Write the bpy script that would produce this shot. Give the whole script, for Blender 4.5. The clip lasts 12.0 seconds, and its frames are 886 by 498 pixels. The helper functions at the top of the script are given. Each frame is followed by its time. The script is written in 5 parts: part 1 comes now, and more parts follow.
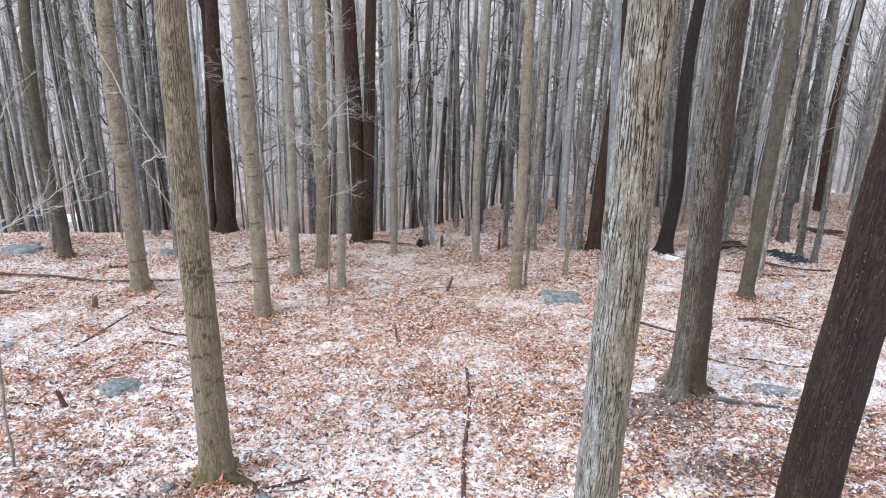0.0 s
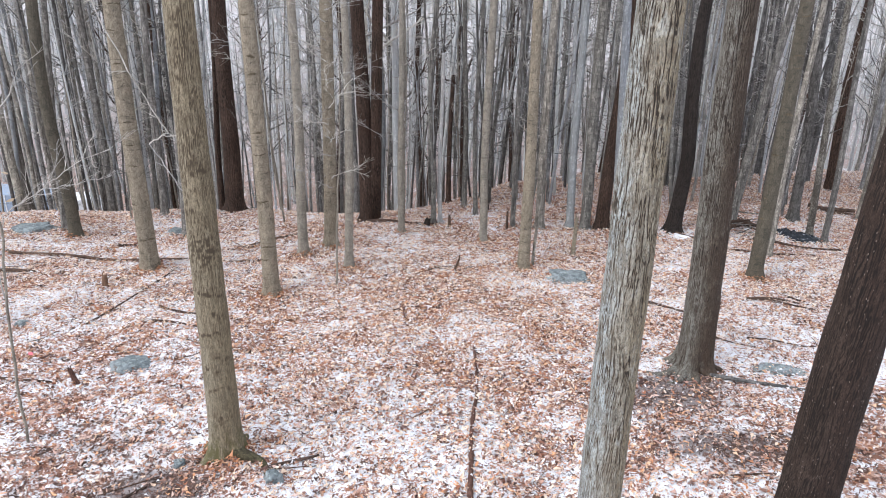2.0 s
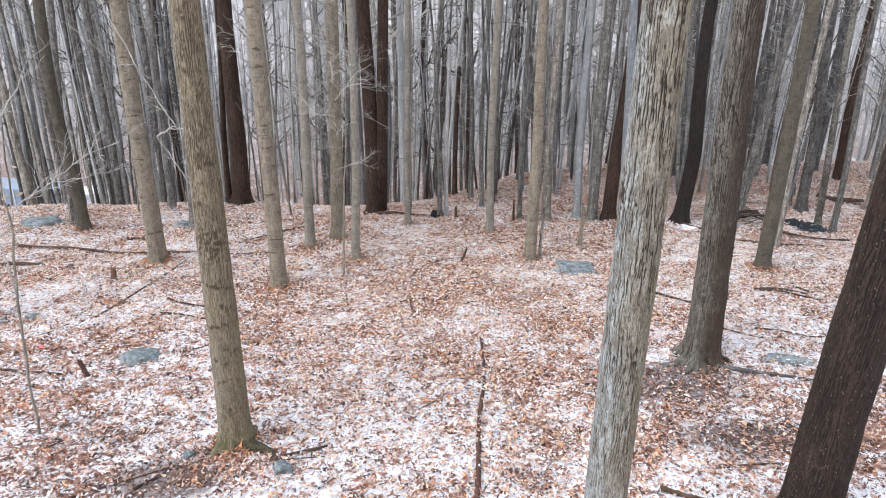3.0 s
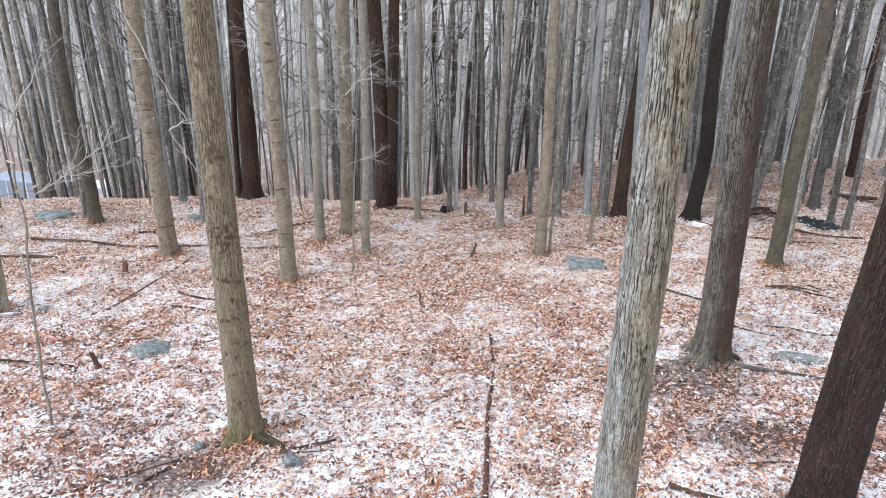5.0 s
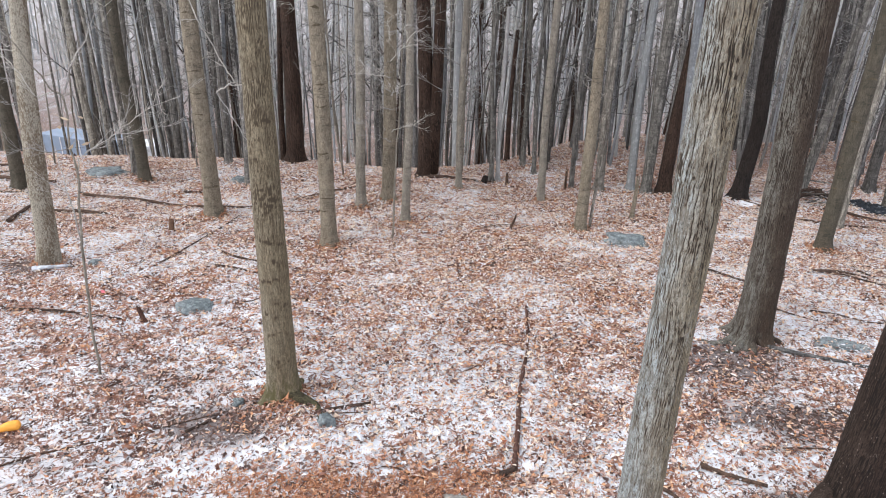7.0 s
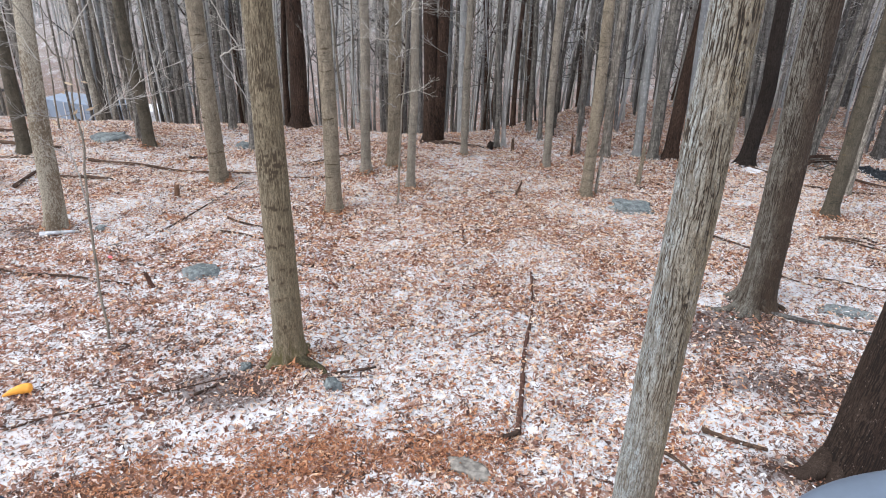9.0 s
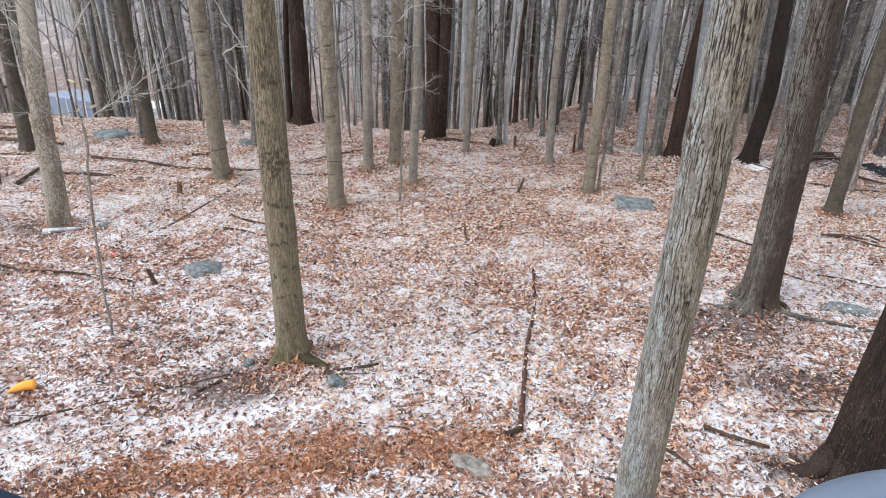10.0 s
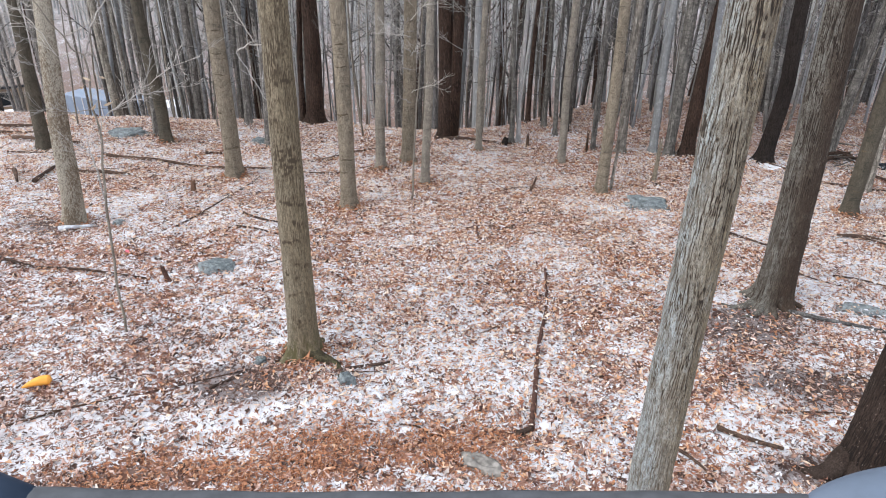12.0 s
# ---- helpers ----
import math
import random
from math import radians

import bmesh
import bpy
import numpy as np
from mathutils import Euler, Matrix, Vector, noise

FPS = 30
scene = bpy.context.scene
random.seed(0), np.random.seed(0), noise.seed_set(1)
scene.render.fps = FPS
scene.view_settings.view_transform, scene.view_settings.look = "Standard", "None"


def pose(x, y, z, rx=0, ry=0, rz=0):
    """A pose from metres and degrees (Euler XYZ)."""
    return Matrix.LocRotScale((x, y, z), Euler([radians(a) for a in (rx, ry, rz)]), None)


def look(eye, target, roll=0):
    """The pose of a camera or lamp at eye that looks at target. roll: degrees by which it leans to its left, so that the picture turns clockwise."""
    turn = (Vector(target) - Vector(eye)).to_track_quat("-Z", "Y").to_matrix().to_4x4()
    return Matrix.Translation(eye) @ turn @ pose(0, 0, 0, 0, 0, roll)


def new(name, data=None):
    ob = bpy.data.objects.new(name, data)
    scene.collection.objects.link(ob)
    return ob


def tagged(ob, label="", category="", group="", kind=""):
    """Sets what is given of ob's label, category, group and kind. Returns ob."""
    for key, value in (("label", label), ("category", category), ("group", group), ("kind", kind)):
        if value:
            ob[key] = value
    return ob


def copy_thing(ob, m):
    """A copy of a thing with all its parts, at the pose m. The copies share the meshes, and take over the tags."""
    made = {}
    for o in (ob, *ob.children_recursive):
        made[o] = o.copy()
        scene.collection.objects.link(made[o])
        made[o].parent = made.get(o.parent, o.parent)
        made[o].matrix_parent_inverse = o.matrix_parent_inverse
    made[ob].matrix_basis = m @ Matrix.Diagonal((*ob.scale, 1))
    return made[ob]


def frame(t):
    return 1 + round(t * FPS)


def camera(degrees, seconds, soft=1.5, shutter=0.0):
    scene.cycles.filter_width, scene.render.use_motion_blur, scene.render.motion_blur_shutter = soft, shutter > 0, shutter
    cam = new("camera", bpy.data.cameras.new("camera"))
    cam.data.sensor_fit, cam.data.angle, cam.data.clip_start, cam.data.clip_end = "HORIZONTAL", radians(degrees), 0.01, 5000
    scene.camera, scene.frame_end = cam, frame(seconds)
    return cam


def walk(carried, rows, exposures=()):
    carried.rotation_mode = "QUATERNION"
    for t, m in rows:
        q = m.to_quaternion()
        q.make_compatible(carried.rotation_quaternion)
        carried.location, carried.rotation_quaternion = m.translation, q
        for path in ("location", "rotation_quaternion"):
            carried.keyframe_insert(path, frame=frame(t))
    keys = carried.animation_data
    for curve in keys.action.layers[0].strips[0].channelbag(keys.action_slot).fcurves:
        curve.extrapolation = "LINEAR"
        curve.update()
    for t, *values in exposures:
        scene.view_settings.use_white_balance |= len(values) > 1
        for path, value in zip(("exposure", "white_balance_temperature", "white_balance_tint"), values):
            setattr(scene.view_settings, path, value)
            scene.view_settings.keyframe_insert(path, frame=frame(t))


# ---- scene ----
cam = camera(65.7, 12.0, soft=1.0)
# seconds, x, y, z, pitch, roll, yaw
ROWS = [
    (0.0, 0.000, 0.000, 4.500, -18.71, -1.10, 0.37),
    (0.5, -0.003, 0.005, 4.501, -18.82, -0.84, 0.79),
    (1.0, -0.004, 0.003, 4.501, -18.98, -0.81, 0.91),
    (1.5, -0.003, 0.006, 4.505, -19.66, -0.86, 0.85),
    (2.0, -0.000, 0.012, 4.504, -20.53, -0.92, 0.99),
    (2.5, -0.003, 0.004, 4.505, -20.77, -0.67, 1.21),
    (3.0, -0.004, 0.002, 4.498, -21.17, -0.50, 1.40),
    (5.0, -0.008, -0.001, 4.495, -21.54, -0.56, 2.26),
    (5.5, -0.010, -0.011, 4.498, -22.87, -0.31, 4.44),
    (6.0, -0.013, -0.015, 4.499, -24.28, -0.74, 6.48),
    (6.5, -0.010, -0.004, 4.498, -24.14, -1.34, 6.12),
    (8.5, -0.015, -0.013, 4.498, -24.98, -1.35, 6.14),
    (9.0, -0.009, -0.015, 4.501, -26.96, -1.28, 6.55),
    (9.5, -0.011, -0.017, 4.504, -27.09, -1.31, 6.67),
    (10.0, -0.009, -0.020, 4.508, -27.23, -1.23, 6.73),
    (10.5, -0.009, -0.020, 4.506, -27.61, -1.09, 6.96),
    (11.0, -0.011, -0.019, 4.503, -27.45, -0.92, 7.42),
    (11.5, -0.005, -0.016, 4.498, -27.42, -0.91, 7.62),
    (12.0, -0.007, -0.017, 4.496, -27.31, -0.98, 7.73),
]
walk(cam, [(t, pose(x, y, z, 90 + pitch, roll, yaw)) for t, x, y, z, pitch, roll, yaw in ROWS],
     exposures=[(0.0, 0.82, 6300, 10), (5.0, 0.82, 6350, 10), (6.5, 0.58, 6450, 10), (8.5, 0.58, 6500, 10), (12.0, 0.58, 6450, 10)])

# ---- light: an overcast winter afternoon ----
world = bpy.data.worlds.new("overcast_sky")
scene.world = world
world.use_nodes = True
wn, wl = world.node_tree.nodes, world.node_tree.links
wn.clear()
sky = wn.new("ShaderNodeTexSky")
sky.sky_type, sky.sun_disc = "NISHITA", False
sky.sun_elevation, sky.sun_rotation = radians(38), radians(-60)
sky.air_density, sky.dust_density, sky.ozone_density = 1.0, 4.0, 1.0
veil = wn.new("ShaderNodeMixRGB")
veil.inputs[0].default_value = 0.75
veil.inputs[2].default_value = (9.0, 9.4, 10.3, 1)
back = wn.new("ShaderNodeBackground")
back.inputs[1].default_value = 0.107
wout = wn.new("ShaderNodeOutputWorld")
wl.new(sky.outputs[0], veil.inputs[1])
wl.new(veil.outputs[0], back.inputs[0])
wl.new(back.outputs[0], wout.inputs[0])
sun_data = bpy.data.lights.new("sun", "SUN")
sun_data.energy, sun_data.angle, sun_data.color = 1.5, radians(40), (1.0, 0.97, 0.94)
sun = new("sun", sun_data)
sun.matrix_world = look((-36, -18, 36), (0, 6, 0))


# ---- materials ----
class Nodes:
    """Short hand for building a node material."""

    def __init__(self, name, rough=0.85):
        self.mat = bpy.data.materials.new(name)
        self.mat.use_nodes = True
        self.n, self.l = self.mat.node_tree.nodes, self.mat.node_tree.links
        self.b = self.n["Principled BSDF"]
        self.b.inputs["Roughness"].default_value = rough
        self.b.inputs["Specular IOR Level"].default_value = 0.25

    def put(self, socket, value):
        if hasattr(value, "is_output"):
            self.l.new(value, socket)
        elif isinstance(value, (tuple, list)) and len(value) == 3 and socket.type == "RGBA":
            socket.default_value = (*value, 1)
        else:
            socket.default_value = value

    def coord(self, scale=(1, 1, 1), kind="Object", shift=None):
        tc, mp = self.n.new("ShaderNodeTexCoord"), self.n.new("ShaderNodeMapping")
        self.l.new(tc.outputs[kind], mp.inputs[0])
        mp.inputs["Scale"].default_value = scale
        if shift is not None:
            self.l.new(shift, mp.inputs["Location"])
        return mp.outputs[0]

    def noise(self, vec, scale, detail=4, rough=0.55, warp=0.0):
        t = self.n.new("ShaderNodeTexNoise")
        self.l.new(vec, t.inputs["Vector"])
        t.inputs["Scale"].default_value, t.inputs["Detail"].default_value = scale, detail
        t.inputs["Roughness"].default_value, t.inputs["Distortion"].default_value = rough, warp
        return t.outputs["Fac"]

    def voronoi(self, vec, scale, feature="F1", out="Distance"):
        t = self.n.new("ShaderNodeTexVoronoi")
        t.feature = feature
        self.l.new(vec, t.inputs["Vector"])
        t.inputs["Scale"].default_value = scale
        return t.outputs[out]

    def ramp(self, fac, *stops):
        r = self.n.new("ShaderNodeValToRGB")
        e = r.color_ramp.elements
        while len(e) < len(stops):
            e.new(0.5)
        for el, (p, c) in zip(e, stops):
            el.position = p
            el.color = (c, c, c, 1) if isinstance(c, (int, float)) else (*c, 1)
        self.put(r.inputs[0], fac)
        return r.outputs[0]

    def mix(self, fac, a, b, how="MIX"):
        m = self.n.new("ShaderNodeMixRGB")
        m.blend_type = how
        self.put(m.inputs[0], fac), self.put(m.inputs[1], a), self.put(m.inputs[2], b)
        return m.outputs[0]

    def math(self, how, a, b=0.0):
        m = self.n.new("ShaderNodeMath")
        m.operation = how
        self.put(m.inputs[0], a), self.put(m.inputs[1], b)
        return m.outputs[0]

    def per_object(self):
        return self.n.new("ShaderNodeObjectInfo").outputs["Random"]

    def per_island(self):
        return self.n.new("ShaderNodeNewGeometry").outputs["Random Per Island"]

    def done(self, colour, height=None, strength=0.5, depth=0.02, rough=None):
        self.put(self.b.inputs["Base Color"], colour)
        if rough is not None:
            self.put(self.b.inputs["Roughness"], rough)
        if height is not None:
            bp = self.n.new("ShaderNodeBump")
            bp.inputs["Strength"].default_value, bp.inputs["Distance"].default_value = strength, depth
            self.l.new(height, bp.inputs["Height"])
            self.l.new(bp.outputs[0], self.b.inputs["Normal"])
        return self.mat


def bark_banded(name, light, dark, moss=(0.10, 0.10, 0.05), crack=0.022, ring=0.02):
    """Fairly smooth bark: fine upright cracks, rough rings across, blotches."""
    m = Nodes(name, 0.88)
    shift = m.per_object()
    rn = m.noise(m.coord((1.6, 1.6, 9), shift=shift), 1.0, 3, 0.6, 0.5)
    rings = m.math("ABSOLUTE", m.math("SUBTRACT", rn, 0.5))
    cn = m.noise(m.coord((48, 48, 6.5), shift=shift), 1.0, 3, 0.55, 0.9)
    cracks = m.math("ABSOLUTE", m.math("SUBTRACT", cn, 0.5))
    blotch = m.noise(m.coord((7, 7, 4), shift=shift), 1.5, 6, 0.7)
    where = m.noise(m.coord((3, 3, 0.9), shift=shift), 1.0, 3)
    grain = m.noise(m.coord((80, 80, 25)), 1.0, 4, 0.7)
    c = m.mix(m.ramp(blotch, (0.35, 0.0), (0.62, 1.0)), light, tuple(v * 0.62 for v in light))
    c = m.mix(m.ramp(grain, (0.34, 0.55), (0.54, 0.0)), c, dark)
    c = m.mix(m.ramp(grain, (0.58, 0.0), (0.75, 0.6)), c, tuple(min(1, v * 1.7) for v in light))
    c = m.mix(m.math("MULTIPLY", m.ramp(rings, (ring * 0.4, 0.85), (ring * 1.4, 0.0)), m.ramp(blotch, (0.38, 0.2), (0.55, 1.0))), c, dark)
    c = m.mix(m.math("MULTIPLY", m.ramp(cracks, (crack * 0.5, 0.9), (crack * 1.5, 0.0)), m.ramp(where, (0.38, 0.25), (0.55, 1.0))), c, tuple(v * 0.8 for v in dark))
    c = m.mix(m.ramp(where, (0.6, 0.0), (0.75, 0.4)), c, moss)
    h = m.mix(0.45, m.ramp(cracks, (0.0, 0.0), (0.05, 1.0)), m.mix(0.35, grain, m.ramp(rings, (0.0, 0.0), (0.06, 1.0))))
    return m.done(c, h, 0.8, 0.010)


def bark_ridged(name, light, mid, dark, across=20.0, along=3.0, crack=0.4, depth=0.02, lit_side=None, girth=0.15, width=0.05, soft_dark=1.0):
    """Furrowed bark: ragged upright plates between dark cracks; a paler lit left side can be painted in."""
    m = Nodes(name, 0.9)
    shift = m.per_object()
    low = m.noise(m.coord((2.5, 2.5, 1), shift=shift), 1.2, 4)
    furrow = m.noise(m.coord((across, across, along), shift=shift), 1.0, 6, 0.66, 1.1)
    split = m.math("ABSOLUTE", m.math("SUBTRACT", m.noise(m.coord((across, across, along * 0.9), shift=shift), 1.0, 2, 0.5, 1.6), 0.5))
    wob = m.n.new("ShaderNodeTexNoise")
    wob.inputs["Scale"].default_value, wob.inputs["Detail"].default_value = 1.0, 3
    m.l.new(m.coord((16, 16, 9), shift=shift), wob.inputs["Vector"])
    add = m.n.new("ShaderNodeVectorMath")
    add.operation = "MULTIPLY_ADD"
    m.l.new(wob.outputs["Color"], add.inputs[0])
    add.inputs[1].default_value = (1.8, 1.8, 1.3)
    m.l.new(m.coord((across * 1.3, across * 1.3, along * 0.42), shift=shift), add.inputs[2])
    edge = m.voronoi(add.outputs[0], 1.0, "DISTANCE_TO_EDGE")
    step = m.noise(m.coord((across * 0.8, across * 0.8, 26), shift=shift), 1.0, 3, 0.6, 0.5)
    where = m.noise(m.coord((6, 6, 2.5), shift=shift), 1.0, 3)
    grain = m.noise(m.coord((100, 100, 30)), 1.0, 4, 0.7)
    c = m.mix(m.ramp(low, (0.38, 0.0), (0.62, 1.0)), light, mid)
    # Lit left side painted into the bark tone.
    if lit_side is not None:
        sep = m.n.new("ShaderNodeSeparateXYZ")
        m.l.new(m.coord(), sep.inputs[0])
        side = m.math("ADD", m.math("MULTIPLY", sep.outputs[0], -0.5 / girth), low)
        c = m.mix(m.ramp(side, (0.45, 0.0), (0.75, 0.85)), c, lit_side)
    c = m.mix(m.ramp(step, (0.40, 0.45 * soft_dark), (0.52, 0.0)), c, tuple(v * 0.6 for v in mid))
    c = m.mix(m.ramp(grain, (0.34, 0.7 * soft_dark), (0.54, 0.0)), c, tuple(v * 0.5 for v in mid))
    c = m.mix(m.ramp(grain, (0.58, 0.0), (0.75, 0.5)), c, tuple(min(1, v * 1.35) for v in light))
    deep = m.math("ADD", furrow, m.math("MULTIPLY", m.math("SUBTRACT", where, 0.5), 0.25))
    k1 = m.ramp(deep, (crack - 0.08, 0.6 * soft_dark), (crack - 0.01, 0.0))
    k2 = m.math("MULTIPLY", m.ramp(split, (0.012, 1.0), (0.034, 0.0)), m.ramp(where, (0.36, 0.45), (0.52, 1.0)))
    k3 = m.math("MULTIPLY", m.ramp(edge, (width, 1.0), (width * 1.8, 0.0)), m.ramp(where, (0.42, 1.0), (0.58, 0.3)))
    k2 = m.math("MAXIMUM", k2, k3)
    c = m.mix(m.math("MAXIMUM", k1, k2), c, dark)
    h = m.mix(0.25, m.ramp(edge, (0.02, 0.0), (0.25, 1.0)), m.mix(0.5, grain, m.ramp(split, (0.0, 0.0), (0.06, 1.0))))
    return m.done(c, h, 1.0, depth)


def bark_relief(name, lit_side, mid, shaded_side, dark, inner, girth, grain_dark=0.5, fleck=None, moss=None, turn=0.5):
    """Bark whose cracks are cut into the trunk; light is painted in, from a pale lit left to a darker right."""
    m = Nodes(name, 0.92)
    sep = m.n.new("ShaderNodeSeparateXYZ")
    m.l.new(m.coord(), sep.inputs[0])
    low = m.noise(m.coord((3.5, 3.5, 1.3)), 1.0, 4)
    # Painted light: tone runs from the lit left round to the shaded right.
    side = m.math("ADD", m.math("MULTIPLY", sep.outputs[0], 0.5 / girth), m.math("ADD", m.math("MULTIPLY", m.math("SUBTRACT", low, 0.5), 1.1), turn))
    c = m.ramp(side, (0.10, lit_side), (0.46, mid), (0.92, shaded_side))
    blotch = m.noise(m.coord((14, 14, 5)), 1.0, 5, 0.7, 0.5)
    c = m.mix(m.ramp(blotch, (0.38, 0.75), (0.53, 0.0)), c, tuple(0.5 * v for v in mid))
    c = m.mix(m.ramp(blotch, (0.55, 0.0), (0.66, 0.4)), c, tuple(min(0.8, 1.15 * v) for v in lit_side))
    streak = m.noise(m.coord((70, 70, 8)), 1.0, 4, 0.65, 0.6)
    fine = m.math("ABSOLUTE", m.math("SUBTRACT", m.noise(m.coord((55, 55, 7)), 1.0, 3, 0.55, 1.0), 0.5))
    grain = m.noise(m.coord((105, 105, 50)), 1.0, 4, 0.7)
    c = m.mix(m.ramp(streak, (0.42, grain_dark), (0.53, 0.0)), c, inner)
    c = m.mix(m.ramp(streak, (0.55, 0.0), (0.64, 0.5)), c, tuple(min(0.8, 1.35 * v) for v in mid))
    c = m.mix(m.ramp(grain, (0.38, 0.7), (0.51, 0.0)), c, tuple(0.42 * v for v in mid))
    c = m.mix(m.ramp(grain, (0.58, 0.0), (0.68, 0.55)), c, tuple(min(0.8, 1.5 * v) for v in mid))
    c = m.mix(m.ramp(fine, (0.008, 0.7), (0.025, 0.0)), c, dark)
    cut = m.n.new("ShaderNodeAttribute")
    cut.attribute_name = "cut"
    k = m.math("ADD", cut.outputs["Fac"], m.math("MULTIPLY", m.math("SUBTRACT", grain, 0.5), 0.9))
    c = m.mix(m.ramp(k, (0.18, 0.0), (0.42, 0.85)), c, inner)
    c = m.mix(m.ramp(k, (0.36, 0.0), (0.66, 0.95)), c, dark)
    if fleck is not None:
        dots = m.voronoi(m.coord((1, 1, 0.4)), 55)
        where = m.noise(m.coord((22, 22, 5)), 1.0, 3, 0.6)
        c = m.mix(m.math("MULTIPLY", m.ramp(dots, (0.12, 1.0), (0.24, 0.0)), m.ramp(where, (0.52, 0.0), (0.58, 0.9))), c, fleck)
    if moss is not None:
        up = m.math("ADD", sep.outputs[2], m.math("MULTIPLY", m.math("SUBTRACT", blotch, 0.5), 1.6))
        c = m.mix(m.ramp(up, (0.05, 0.8), (0.26, 0.0)), c, m.mix(grain, moss, tuple(0.4 * v for v in moss)))
    return m.done(c, m.mix(0.5, streak, grain), 0.8, 0.008)


def bark_plain(name, light, dark, ringed=0.5):
    """Bark of trees that stand farther off: fine cracks, rings, lichen patches, a tone of its own for each tree."""
    m = Nodes(name, 0.9)
    rnd = m.per_object()
    seed = m.math("MULTIPLY", rnd, 37.0)
    streak = m.noise(m.coord((34, 34, 3.5), shift=seed), 1.0, 4, 0.7, 0.7)
    blotch = m.noise(m.coord((7, 7, 2.4), shift=seed), 1.4, 6, 0.7)
    ring = m.math("ABSOLUTE", m.math("SUBTRACT", m.noise(m.coord((2, 2, 8), shift=seed), 1.0, 3, 0.6, 0.4), 0.5))
    grain = m.noise(m.coord((75, 75, 30)), 1.0, 3, 0.7)
    lichen = m.noise(m.coord((16, 16, 9), shift=seed), 1.0, 4, 0.7)
    broad = m.noise(m.coord((20, 20, 1.6), shift=seed), 1.0, 3, 0.6, 0.8)
    c = m.mix(m.ramp(blotch, (0.42, 0.0), (0.54, 1.0)), light, tuple(0.55 * a + 0.45 * b for a, b in zip(light, dark)))
    c = m.mix(m.ramp(broad, (0.36, 0.55), (0.47, 0.0)), c, dark)
    c = m.mix(m.ramp(lichen, (0.54, 0.0), (0.60, 0.8)), c, tuple(min(0.8, 1.35 * a) for a in light))
    c = m.mix(m.ramp(streak, (0.40, 0.9), (0.50, 0.0)), c, dark)
    c = m.mix(m.ramp(ring, (0.010, ringed), (0.035, 0.0)), c, dark)
    c = m.mix(m.ramp(grain, (0.36, 0.5), (0.52, 0.0)), c, dark)
    tone = m.ramp(rnd, (0.0, (0.60, 0.575, 0.56)), (0.35, (0.82, 0.82, 0.84)), (0.7, (1.0, 0.97, 0.93)), (1.0, (1.2, 1.17, 1.10)))
    c = m.mix(1.0, c, tone, "MULTIPLY")
    return m.done(c, m.mix(0.4, streak, grain), 0.8, 0.010)


def bark_flaking(name, light, brown):
    """Bark that flakes off in patches."""
    m = Nodes(name, 0.9)
    flakes = m.noise(m.coord((42, 42, 22)), 1.0, 5, 0.75, 0.8)
    broad = m.noise(m.coord((3, 3, 1.5)), 1.0, 3)
    grain = m.noise(m.coord((90, 90, 40)), 1.0, 3, 0.7)
    c = m.mix(m.ramp(m.math("ADD", flakes, m.math("MULTIPLY", m.math("SUBTRACT", broad, 0.5), 0.6)), (0.50, 0.0), (0.55, 1.0)), light, brown)
    c = m.mix(m.ramp(grain, (0.36, 0.8), (0.56, 0.0)), c, tuple(v * 0.5 for v in brown))
    return m.done(c, m.mix(0.4, flakes, grain), 0.9, 0.015)


def plain(name, colour, rough=0.6, metal=0.0, spread=0.12, scale=8.0):
    m = Nodes(name, rough)
    n = m.noise(m.coord(), scale, 5)
    c = m.mix(m.ramp(n, (0.3, 0.0), (0.7, 1.0)), tuple(v * (1 - spread) for v in colour), tuple(min(1, v * (1 + spread)) for v in colour))
    m.b.inputs["Metallic"].default_value = metal
    return m.done(c, n, 0.15, 0.004)


